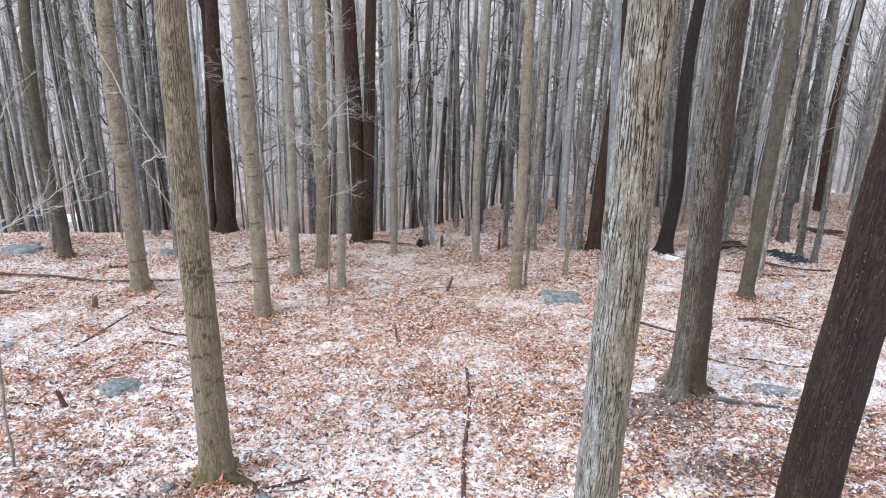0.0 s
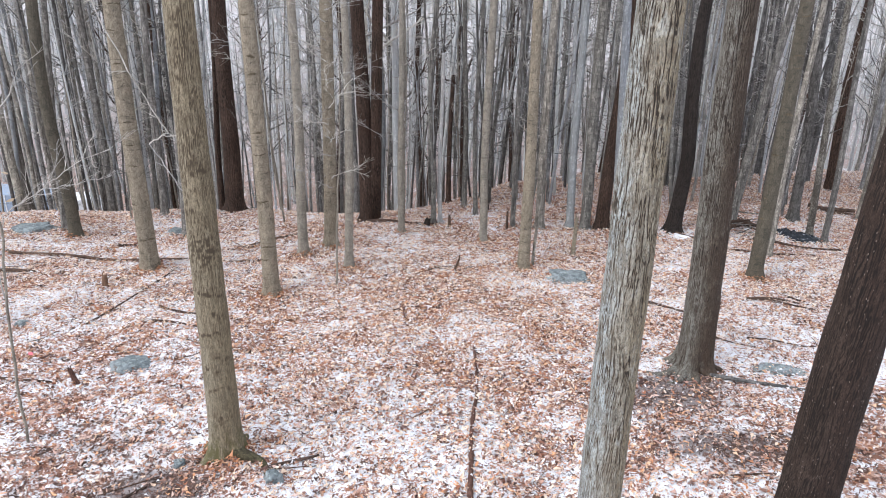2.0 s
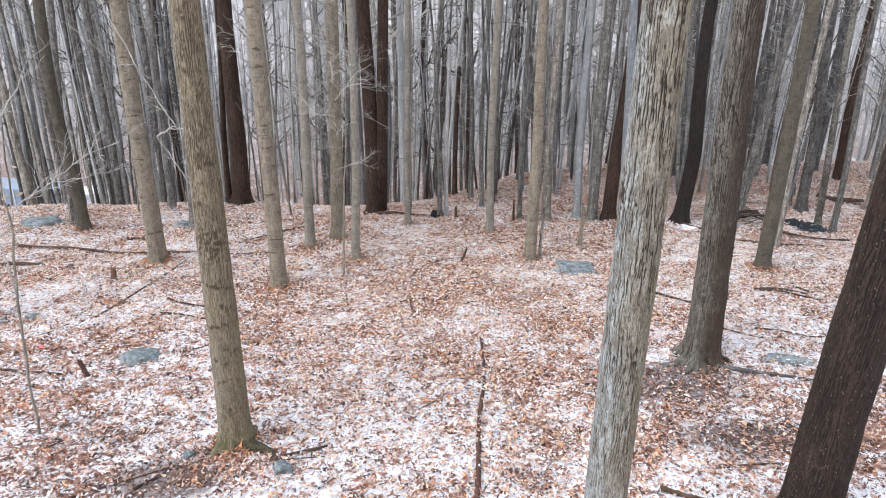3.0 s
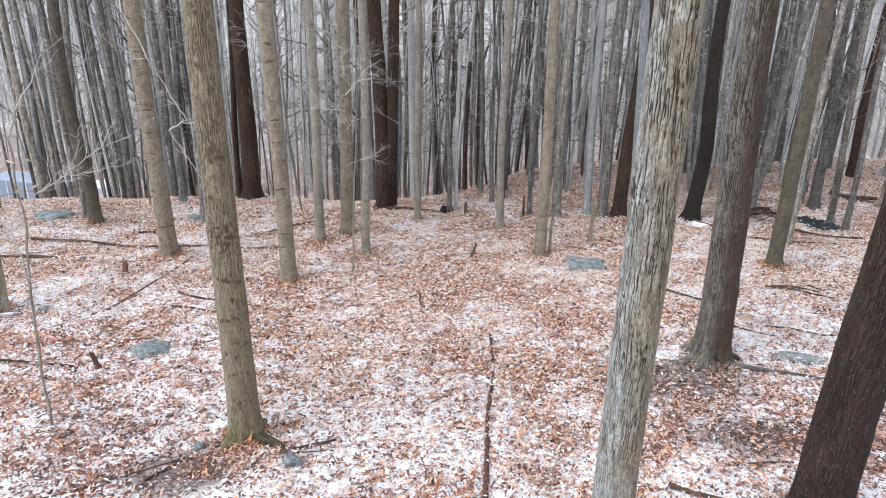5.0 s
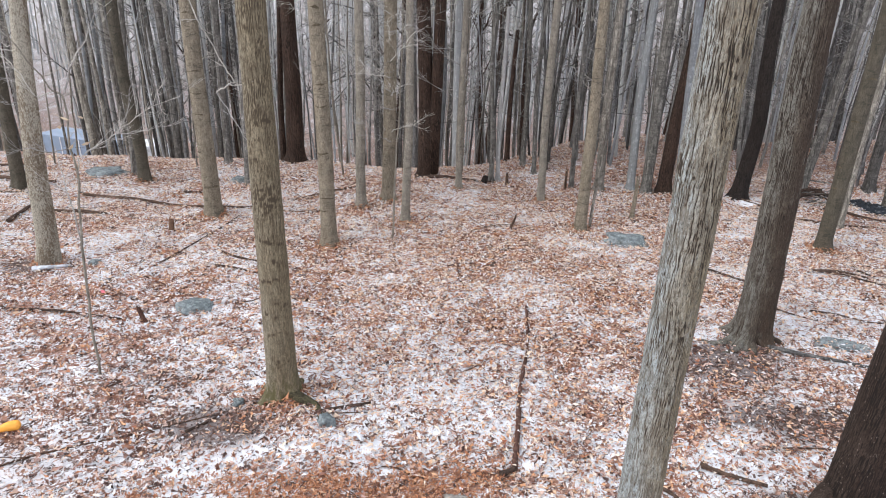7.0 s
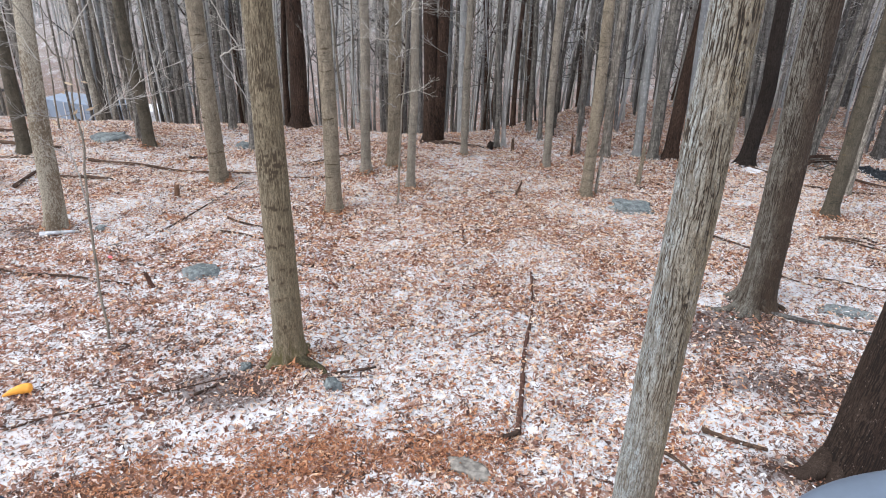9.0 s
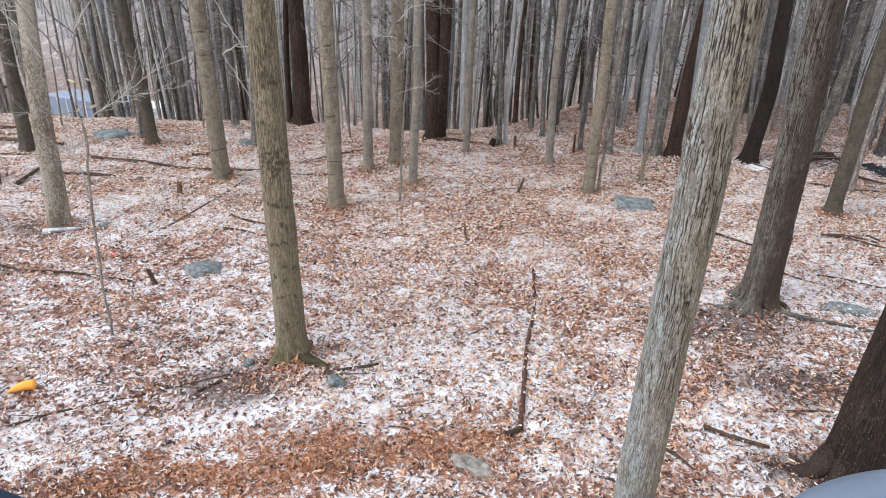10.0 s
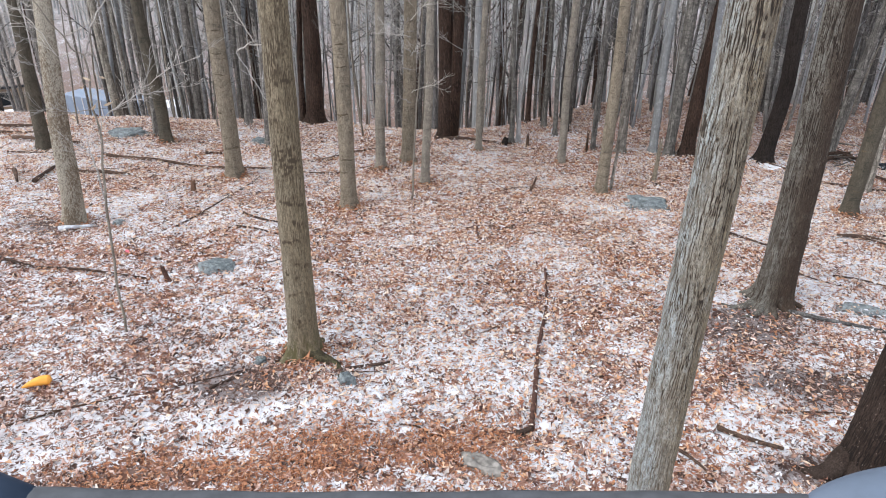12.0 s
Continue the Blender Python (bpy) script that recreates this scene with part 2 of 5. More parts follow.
BARK = {
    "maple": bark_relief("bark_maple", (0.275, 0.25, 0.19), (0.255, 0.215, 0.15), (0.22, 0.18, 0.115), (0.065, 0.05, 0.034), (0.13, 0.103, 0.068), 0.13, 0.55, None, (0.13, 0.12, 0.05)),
    "scar": bark_banded("bark_scar", (0.185, 0.15, 0.10), (0.06, 0.046, 0.03), (0.11, 0.09, 0.055), 0.03, 0.02),
    "mossy": bark_banded("bark_mossy_root", (0.13, 0.115, 0.068), (0.04, 0.032, 0.02), (0.065, 0.07, 0.028)),
    "pale": bark_banded("bark_pale", (0.352, 0.302, 0.229), (0.10, 0.083, 0.064), (0.17, 0.155, 0.115), 0.014, 0.010),
    "pale_grey": bark_banded("bark_pale_grey", (0.365, 0.33, 0.277), (0.14, 0.125, 0.105), (0.215, 0.20, 0.165), 0.012, 0.010),
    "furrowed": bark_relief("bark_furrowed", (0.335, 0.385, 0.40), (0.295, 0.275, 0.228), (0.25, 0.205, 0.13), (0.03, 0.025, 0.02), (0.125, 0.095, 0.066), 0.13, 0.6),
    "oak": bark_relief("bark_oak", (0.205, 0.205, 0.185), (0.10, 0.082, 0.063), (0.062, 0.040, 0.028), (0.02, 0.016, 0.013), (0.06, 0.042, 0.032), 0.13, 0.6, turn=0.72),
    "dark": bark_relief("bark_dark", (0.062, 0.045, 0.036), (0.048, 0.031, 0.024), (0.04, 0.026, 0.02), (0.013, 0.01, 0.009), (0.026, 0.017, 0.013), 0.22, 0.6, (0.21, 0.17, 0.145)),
    "black": bark_ridged("bark_black", (0.05, 0.04, 0.035), (0.038, 0.029, 0.025), (0.014, 0.011, 0.01), 24, 4.5, 0.43, 0.014),
    "brown": bark_ridged("bark_brown", (0.10, 0.064, 0.048), (0.072, 0.042, 0.03), (0.02, 0.014, 0.011), 24, 4.5, 0.43, 0.014),
    "grey": bark_plain("bark_grey", (0.345, 0.33, 0.30), (0.093, 0.086, 0.077)),
    "blue_grey": bark_plain("bark_blue_grey", (0.34, 0.365, 0.385), (0.20, 0.215, 0.225)),
    "mid": bark_plain("bark_mid", (0.215, 0.21, 0.202), (0.052, 0.05, 0.048)),
    "woods": bark_plain("bark_woods", (0.38, 0.38, 0.375), (0.118, 0.117, 0.115)),
    # Haze put into the colour: lighter, bluer bark for distant trees.
    "far": bark_plain("bark_far_hazed", (0.57, 0.60, 0.625), (0.41, 0.435, 0.455), 0.1),
    "twig": bark_plain("bark_twig", (0.54, 0.53, 0.51), (0.35, 0.345, 0.33), 0.1),
    "dead": bark_plain("bark_dead_wood", (0.13, 0.085, 0.065), (0.04, 0.027, 0.021)),
    "maroon": bark_plain("bark_maroon_wood", (0.185, 0.098, 0.076), (0.075, 0.04, 0.03)),
    "ashen": bark_banded("bark_ashen", (0.145, 0.126, 0.096), (0.05, 0.048, 0.038), (0.10, 0.095, 0.07), 0.016, 0.012),
    "rust": bark_plain("bark_rusty_wood", (0.19, 0.115, 0.08), (0.09, 0.052, 0.036)),
    "peeling": bark_flaking("bark_peeling", (0.055, 0.046, 0.04), (0.25, 0.235, 0.205)),
    "mottled": bark_flaking("bark_mottled", (0.40, 0.37, 0.305), (0.18, 0.14, 0.1)),
}


def litter_material():
    """Thin broken snow over trodden leaves, seen between the loose leaves and on the far slopes, where haze is painted
    in.
    """
    m = Nodes("leaf_litter_snow_and_haze", 0.95)
    v = m.coord()
    patch = m.noise(v, 0.55, 4, 0.6)
    flake = m.noise(v, 15, 4, 0.7, 1.2)
    cell = m.voronoi(v, 11, "F1", "Color")
    tone = m.n.new("ShaderNodeSeparateColor")
    m.l.new(cell, tone.inputs[0])
    # The darkest tones stand in for shade in gaps between loose leaves.
    leaf = m.ramp(tone.outputs[0], (0.0, (0.05, 0.03, 0.024)), (0.3, (0.27, 0.125, 0.082)), (0.6, (0.42, 0.22, 0.15)), (0.85, (0.36, 0.235, 0.19)), (1.0, (0.09, 0.06, 0.05)))
    cover = m.math("ADD", flake, m.math("MULTIPLY", m.math("SUBTRACT", patch, 0.5), 0.5))
    sep = m.n.new("ShaderNodeSeparateXYZ")
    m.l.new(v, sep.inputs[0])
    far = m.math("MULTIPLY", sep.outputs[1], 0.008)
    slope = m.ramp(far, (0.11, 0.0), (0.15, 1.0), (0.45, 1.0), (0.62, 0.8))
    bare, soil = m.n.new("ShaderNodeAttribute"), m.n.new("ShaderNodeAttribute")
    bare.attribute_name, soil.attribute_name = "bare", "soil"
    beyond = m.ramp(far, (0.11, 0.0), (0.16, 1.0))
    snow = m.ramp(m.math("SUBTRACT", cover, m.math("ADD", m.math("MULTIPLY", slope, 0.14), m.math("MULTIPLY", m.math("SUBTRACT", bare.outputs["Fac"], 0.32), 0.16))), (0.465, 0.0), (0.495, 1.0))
    # Painted haze: brown slope leaves turn pale blue-grey past the valley.
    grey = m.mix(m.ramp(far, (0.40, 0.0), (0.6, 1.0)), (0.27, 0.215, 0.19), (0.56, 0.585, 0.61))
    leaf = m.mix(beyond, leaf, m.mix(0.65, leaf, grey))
    snow = m.math("MULTIPLY", snow, m.ramp(soil.outputs["Fac"], (0.3, 1.0), (0.9, 0.2)))
    leaf = m.mix(m.ramp(soil.outputs["Fac"], (0.2, 0.0), (0.8, 0.9)), leaf, m.mix(flake, (0.05, 0.035, 0.03), (0.15, 0.10, 0.085)))
    c = m.mix(snow, leaf, (0.83, 0.85, 0.90))
    return m.done(c, m.mix(0.5, flake, tone.outputs[1]), 0.8, 0.03)


def leaf_material(name, *stops):
    m = Nodes(name, 0.8)
    rnd = m.per_island()
    c = m.ramp(rnd, *stops)
    n = m.noise(m.coord(), 60, 3)
    c = m.mix(m.math("MULTIPLY", n, 0.5), c, m.mix(0.5, c, (0.10, 0.06, 0.04)))
    return m.done(c, n, 0.3, 0.004)


def rock_material():
    m = Nodes("lichen_rock", 0.85)
    v = m.coord(shift=m.per_object())
    big, fine = m.noise(v, 4, 5, 0.6), m.noise(v, 40, 5, 0.65)
    lichen = m.voronoi(v, 9)
    c = m.mix(m.ramp(big, (0.38, 0.0), (0.6, 1.0)), (0.13, 0.155, 0.165), (0.27, 0.305, 0.32))
    spots = m.noise(v, 11, 5, 0.75, 0.8)
    c = m.mix(m.ramp(spots, (0.50, 0.0), (0.57, 0.6)), c, (0.33, 0.385, 0.39))
    c = m.mix(m.ramp(lichen, (0.08, 0.5), (0.3, 0.0)), c, (0.42, 0.47, 0.47))
    c = m.mix(m.ramp(spots, (0.36, 0.8), (0.44, 0.0)), c, (0.07, 0.08, 0.075))
    c = m.mix(m.ramp(fine, (0.38, 0.7), (0.5, 0.0)), c, (0.08, 0.085, 0.085))
    return m.done(c, m.mix(0.5, big, fine), 0.8, 0.03)


LITTER = litter_material()
# Dark stops are brown leaves and also painted shade between leaves.
LEAF_DRY = leaf_material("leaf_dry", (0.0, (0.06, 0.036, 0.034)), (0.14, (0.14, 0.08, 0.07)), (0.28, (0.31, 0.178, 0.140)), (0.42, (0.55, 0.35, 0.27)), (0.56, (0.72, 0.545, 0.465)), (0.72, (0.65, 0.47, 0.415)), (0.86, (0.38, 0.19, 0.135)), (1.0, (0.17, 0.105, 0.095)))
LEAF_PALE = leaf_material("leaf_frosted", (0.0, (0.60, 0.55, 0.54)), (0.25, (0.80, 0.805, 0.84)), (0.8, (0.84, 0.855, 0.905)), (1.0, (0.54, 0.47, 0.44)))
LEAF_CREAM = leaf_material("leaf_pale_tan", (0.0, (0.55, 0.385, 0.315)), (0.3, (0.79, 0.60, 0.46)), (0.7, (0.89, 0.745, 0.61)), (1.0, (0.88, 0.82, 0.75)))
LEAF_RUST = leaf_material("leaf_rust", (0.0, (0.12, 0.052, 0.038)), (0.22, (0.43, 0.178, 0.105)), (0.45, (0.65, 0.348, 0.188)), (0.8, (0.81, 0.58, 0.41)), (1.0, (0.22, 0.115, 0.085)))
MULCH = leaf_material("wood_mulch", (0.0, (0.18, 0.08, 0.05)), (0.35, (0.46, 0.20, 0.105)), (0.75, (0.60, 0.30, 0.165)), (1.0, (0.64, 0.43, 0.30)))
LEAF_TAN = plain("leaf_tan", (0.62, 0.50, 0.36), 0.8, 0, 0.15, 60)
LEAF_DARK = leaf_material("leaf_rotted", (0.0, (0.045, 0.032, 0.03)), (0.4, (0.115, 0.078, 0.072)), (0.75, (0.20, 0.145, 0.13)), (1.0, (0.34, 0.29, 0.28)))
ROCK = rock_material()
PALE_STONE = plain("pale_stone", (0.24, 0.225, 0.205), 0.9, 0, 0.55, 16)
SNOW = plain("snow", (0.82, 0.84, 0.88), 0.7, 0, 0.05, 20)
WHITE_PAINT = plain("white_car_paint", (0.78, 0.80, 0.82), 0.3, 0, 0.04)
BLUE_PANEL = plain("pale_blue_panel", (0.27, 0.34, 0.45), 0.5, 0, 0.08, 2)
DARK_GLASS = plain("dark_glass", (0.03, 0.04, 0.05), 0.1)
RUBBER = plain("black_rubber", (0.02, 0.02, 0.022), 0.8)
DARK_STEEL = plain("dark_steel", (0.05, 0.055, 0.065), 0.5, 0.3)
ORANGE = plain("orange_skin", (0.88, 0.40, 0.07), 0.35, 0, 0.1, 12)
PADDING = plain("blue_grey_padding", (0.085, 0.093, 0.105), 0.8, 0, 0.2, 60)
CLAMP = plain("pale_blue_clamp", (0.125, 0.162, 0.22), 0.5, 0, 0.15, 30)
NAVY = plain("navy_knob", (0.02, 0.036, 0.065), 0.6, 0, 0.2, 30)
def sheet_material():
    m = Nodes("black_plastic_sheet", 0.3)
    n = m.noise(m.coord(), 7, 4, 0.7)
    c = m.mix(m.ramp(n, (0.60, 0.0), (0.66, 1.0)), (0.018, 0.022, 0.028), (0.62, 0.66, 0.70))
    return m.done(c, n, 0.5, 0.01, m.ramp(n, (0.54, 0.25), (0.6, 0.8)))


BLACK_SHEET = sheet_material()
SIDING = plain("beige_siding", (0.42, 0.35, 0.28), 0.8, 0, 0.08, 3)
ROOFING = plain("brown_roofing", (0.30, 0.25, 0.22), 0.9, 0, 0.15, 6)
DECK_WOOD = plain("yellow_deck_wood", (0.45, 0.30, 0.14), 0.8, 0, 0.2, 10)
PINK = plain("pink_flagging", (0.85, 0.25, 0.3), 0.6)


# ---- mesh tools ----
class Buf:
    """Gathers vertices, quads and triangles of one mesh."""

    def __init__(self):
        self.v, self.q, self.t, self.n = [], [], [], 0

    def add(self, v, q=None, t=None):
        if q is not None and len(q):
            self.q.append(np.asarray(q, dtype=np.int64) + self.n)
        if t is not None and len(t):
            self.t.append(np.asarray(t, dtype=np.int64) + self.n)
        self.v.append(np.asarray(v, dtype=np.float64))
        self.n += len(v)

    def mesh(self, name, smooth=True):
        me = bpy.data.meshes.new(name)
        v = np.concatenate(self.v)
        q = np.concatenate(self.q) if self.q else np.zeros((0, 4), dtype=np.int64)
        t = np.concatenate(self.t) if self.t else np.zeros((0, 3), dtype=np.int64)
        me.vertices.add(len(v))
        me.vertices.foreach_set("co", v.ravel())
        me.loops.add(len(q) * 4 + len(t) * 3)
        me.loops.foreach_set("vertex_index", np.concatenate([q.ravel(), t.ravel()]))
        me.polygons.add(len(q) + len(t))
        starts = np.concatenate([np.arange(len(q)) * 4, len(q) * 4 + np.arange(len(t)) * 3])
        me.polygons.foreach_set("loop_start", starts)
        me.polygons.foreach_set("use_smooth", np.full(len(starts), smooth))
        me.update(calc_edges=True)
        me.validate()
        return me


def part(name, data, material, parent=None, label=""):
    """Links a Buf, bmesh or mesh as one object under a thing."""
    if isinstance(data, Buf):
        me = data.mesh(name)
    elif isinstance(data, bmesh.types.BMesh):
        me = bpy.data.meshes.new(name)
        data.to_mesh(me)
        data.free()
    else:
        me = data
    if material is not None and not me.materials:
        me.materials.append(material)
    ob = new(name, me)
    if parent is not None:
        ob.parent = parent
    return tagged(ob, label)


def tube(points, radii, sides, shape=None, cap=True):
    """A tapered tube along points. shape(theta, s): factor on the radius."""
    p = np.asarray(points, dtype=float)
    r = np.asarray(radii, dtype=float)
    n = len(p)
    d = np.gradient(p, axis=0)
    d /= np.linalg.norm(d, axis=1, keepdims=True) + 1e-12
    ref = np.array([1.0, 0, 0]) if abs(d[:, 0]).mean() < 0.8 else np.array([0, 1.0, 0])
    u = np.cross(d, ref)
    u /= np.linalg.norm(u, axis=1, keepdims=True) + 1e-12
    w = np.cross(d, u)
    th = np.linspace(0, 2 * np.pi, sides, endpoint=False)
    rr = r[:, None] * np.ones((1, sides))
    if shape is not None:
        rr = rr * shape(th[None, :], np.linspace(0, 1, n)[:, None])
    v = p[:, None] + rr[..., None] * (np.cos(th)[None, :, None] * u[:, None] + np.sin(th)[None, :, None] * w[:, None])
    v = v.reshape(-1, 3)
    i, j = np.meshgrid(np.arange(n - 1), np.arange(sides), indexing="ij")
    a, b = i * sides + j, i * sides + (j + 1) % sides
    q = np.stack([a, b, b + sides, a + sides], -1).reshape(-1, 4)
    tris = []
    if cap:
        v = np.concatenate([v, p[:1], p[-1:]])
        k = np.arange(sides)
        tris = np.concatenate([np.stack([np.full(sides, n * sides), (k + 1) % sides, k], -1),
                               np.stack([np.full(sides, n * sides + 1), (n - 1) * sides + k, (n - 1) * sides + (k + 1) % sides], -1)])
    return v, q, tris


def box(bm, x, y, z, sx, sy, sz, bevel=0.0):
    """A box with its centre at x, y, z, added to bm."""
    made = bmesh.ops.create_cube(bm, size=1, matrix=Matrix.Translation((x, y, z)) @ Matrix.Diagonal((sx, sy, sz, 1)))
    if bevel:
        edges = list({e for v in made["verts"] for e in v.link_edges})
        bmesh.ops.bevel(bm, geom=edges, offset=bevel, segments=2, affect="EDGES", profile=0.6)
    return bm


# ---- the lie of the land ----
def soft(s, w):
    return 0.5 * (s + np.sqrt(s * s + w * w))


def land(x, y):
    """Height of the ground: a level bench, a brow, a valley and the opposite hillside."""
    x, y = np.asarray(x, float), np.asarray(y, float)
    brow = np.interp(x, [-60, -10, -5, -2, 0, 1.5, 6, 9, 12, 60], [13.2, 13.9, 14.4, 14.3, 15.2, 16.6, 17.6, 18.7, 19.4, 26])
    ledge = np.interp(x, [-0.5, 2, 4, 6, 8], [0, 1.0, 1.8, 0.8, 0])
    drop = 0.50 * soft(y - brow - ledge, 0.7) + 0.10 * np.minimum(soft(y - brow, 0.7), ledge)
    drop = np.minimum(drop, 9.2) + 1.6 * np.tanh(np.maximum(drop - 9.2, 0) / 1.6)
    hill = 0.52 * soft(y - 62 + 0.05 * x, 8)
    hill = np.minimum(hill, 80.0) + 20 * np.tanh(np.maximum(hill - 80.0, 0) / 20) - 0.13 * np.clip(1 - y / 60, 0, 1)
    z = -drop + hill
    z = z + 0.03 * np.sin(1.1 * x + 0.5) * np.sin(0.9 * y) + 0.018 * np.sin(2.7 * x + 1.3 * y)
    z = z + 0.6 * np.sin(x * 0.06 + 1) * np.clip((y - 25) / 30, 0, 1)
    return z + 0.012 * np.sin(5.1 * x - 2.2 * y + 1) * np.sin(4.3 * y)


def on_land(x, y):
    return float(land(x, y))


# ---- where the snow lies and where the leaves drift ----
def bump(x, y, cx, cy, rx, ry):
    return np.exp(-((x - cx) / rx) ** 2 - ((y - cy) / ry) ** 2)


STEP = 0.06
GX, GY = np.arange(-18, 18, STEP), np.arange(0, 22, STEP)
GRID = np.array([[0.35 * noise.noise(Vector((a, b, 3.1))) + 0.55 * noise.noise(Vector((a * 2.2 + b * 0.6, b * 4.6, 7.1))) + 1.0 * noise.noise(Vector((a * 5.5 - b, b * 12, 1.3))) + 0.8 * noise.noise(Vector((a * 16, b * 27, 5.3))) for b in GY * 0.55] for a in GX * 0.55])


def field(x, y):
    """Smooth noise at many places, read off a grid."""
    i = np.clip((x + 18) / STEP, 0, len(GX) - 2.001)
    j = np.clip(y / STEP, 0, len(GY) - 2.001)
    i0, j0 = i.astype(int), j.astype(int)
    f, h = i - i0, j - j0
    return (GRID[i0, j0] * (1 - f) + GRID[i0 + 1, j0] * f) * (1 - h) + (GRID[i0, j0 + 1] * (1 - f) + GRID[i0 + 1, j0 + 1] * f) * h


FEET = ((-2.24, 5.6), (-5.07, 10.5), (-2.79, 9.65), (5.17, 10.65), (1.28, 11.0), (-2.63, 11.3), (-1.73, 10.75), (3.2, 7.5))


def patches(x, y):
    """0 to 1: how bare of snow the leaf cover is."""
    p = 0.36 + 0.66 * field(x, y)
    p += 0.28 * bump(x, y, 0.3, 9.6, 2.9, 0.9) + 0.15 * bump(x, y, 0.4, 7.3, 1.8, 0.6) + 0.5 * bump(x, y, -2.35, 5.3, 0.4, 0.25) - 0.5 * bump(x, y, -1.0, 5.9, 0.9, 0.6)
    p += 0.25 * bump(x, y, -0.5, 8.2, 1.3, 0.3) + 0.2 * bump(x, y, 2.7, 7.0, 0.9, 0.5) + 0.2 * bump(x, y, 3.0, 6.1, 0.8, 0.3)
    p += 0.3 * bump(x, y, 0.9, 6.2, 0.5, 0.3) - 0.35 * bump(x, y, -1.9, 5.0, 1.3, 0.22) - 0.3 * bump(x, y, 3.9, 8.0, 0.8, 0.5) - 0.3 * bump(x, y, 2.2, 5.3, 0.6, 0.4) - 0.25 * bump(x, y, -4.3, 4.2, 1.2, 0.4)
    p += 0.3 * bump(x, y, 2.15, 6.1, 0.55, 0.4) + 0.2 * bump(x, y, -6.3, 8.0, 2.2, 1.6) + 0.14 * bump(x, y, 3.9, 6.4, 1.3, 0.9)
    line = y - 4.84 - 0.29 * x
    p += (0.8 * np.exp(-((line + 0.05) / 0.26) ** 2) - 0.12 * np.exp(-((line - 0.5) / 0.22) ** 2)) * (1 - 1 / (1 + np.exp(np.clip(-6 * (x + 0.1), -50, 50))))
    for fx, fy in FEET:
        p += 0.5 * bump(x, y, fx, fy, 0.35, 0.25)
    p += 0.16 * np.clip((y - 8.0) / 2.0, 0, 1) + 0.22 * np.clip((y - 11.0) / 2.5, 0, 1)
    return np.clip(p, 0, 1)


def mulch(x, y):
    """0 to 1: the band of crumbled orange wood and leaves before the stand."""
    return np.exp(-((y - 4.80 - 0.27 * x) / 0.34) ** 2) * np.clip((x + 4.2) / 1.5, 0, 1) * np.clip((0.3 - x) / 0.5, 0, 1)


def trodden(x, y):
    """0 to 1: where the litter is rotted and dark."""
    d = 1.2 * bump(x, y, 2.6, 7.15, 0.75, 0.45) + 1.1 * bump(x, y, 3.1, 6.15, 0.85, 0.32) + 1.7 * bump(x, y, -2.72, 5.25, 0.45, 0.26) + 0.6 * bump(x, y, 3.0, 7.5, 0.5, 0.25)
    d += 0.35 * np.exp(-((y - 4.70 - 0.29 * x) / 0.22) ** 2) / (1 + np.exp(np.clip(5 * (x + 2.6), -50, 50))) + 0.4 * bump(x, y, -3.6, 6.0, 1.2, 0.4) + 0.4 * bump(x, y, -4.3, 4.5, 1.7, 0.9)
    return np.clip(d + 0.9 * bump(x, y, -7.0, 8.4, 0.6, 0.35) + 1.1 * bump(x, y, 2.7, 4.85, 0.4, 0.22) + 0.09 + 0.7 * np.clip(field(x * 0.8 + 3, y * 0.9 + 2) - 0.28, 0, 0.8) * (1 - 0.75 * np.clip((y - 6.8) / 1.5, 0, 1)), 0, 1)


def build_ground():
    def axis(lo, hi, fine_lo, fine_hi, step, growth=1.16):
        mid = list(np.arange(fine_lo, fine_hi + 1e-6, step))
        left, s, p = [], step, fine_lo
        while p > lo:
            s = s * growth
            p = max(lo, p - s)
            left.append(p)
        right, s, p = [], step, fine_hi
        while p < hi:
            s = s * growth
            p = min(hi, p + s)
            right.append(p)
        return np.array(left[::-1] + mid + right)

    xs, ys = axis(-700, 700, -11, 11, 0.13), axis(-500, 900, 2.5, 19, 0.13)
    gx, gy = np.meshgrid(xs, ys, indexing="ij")
    v = np.stack([gx, gy, land(gx, gy)], -1).reshape(-1, 3)
    n, m = len(xs), len(ys)
    i, j = np.meshgrid(np.arange(n - 1), np.arange(m - 1), indexing="ij")
    a = i * m + j
    q = np.stack([a, a + m, a + m + 1, a + 1], -1).reshape(-1, 4)
    b = Buf()
    b.add(v, q)
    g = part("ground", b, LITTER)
    near = (v[:, 1] < 21) & (v[:, 1] > 1) & (np.abs(v[:, 0]) < 17)
    for name, what in (("bare", patches), ("soil", trodden)):
        val = np.where(near, what(v[:, 0], v[:, 1]), 0.32 if name == "bare" else 0.0)
        g.data.attributes.new(name, "FLOAT", "POINT").data.foreach_set("value", val.astype(np.float32))
    tagged(g, "forest floor of brown leaves under thin broken snow", "ground", kind="structure")


build_ground()


# ---- trees ----
def limb_points(rng, start, az, lift, length, n=5, up=0.35):
    p, pts = np.array(start, float), [np.array(start, float)]
    d = np.array([math.cos(az) * math.cos(lift), math.sin(az) * math.cos(lift), math.sin(lift)])
    for _ in range(n):
        d = d + np.array([rng.gauss(0, 0.16), rng.gauss(0, 0.16), rng.gauss(up * 0.25, 0.1)])
        d /= np.linalg.norm(d)
        p = p + d * length / n
        pts.append(p.copy())
    return np.array(pts)


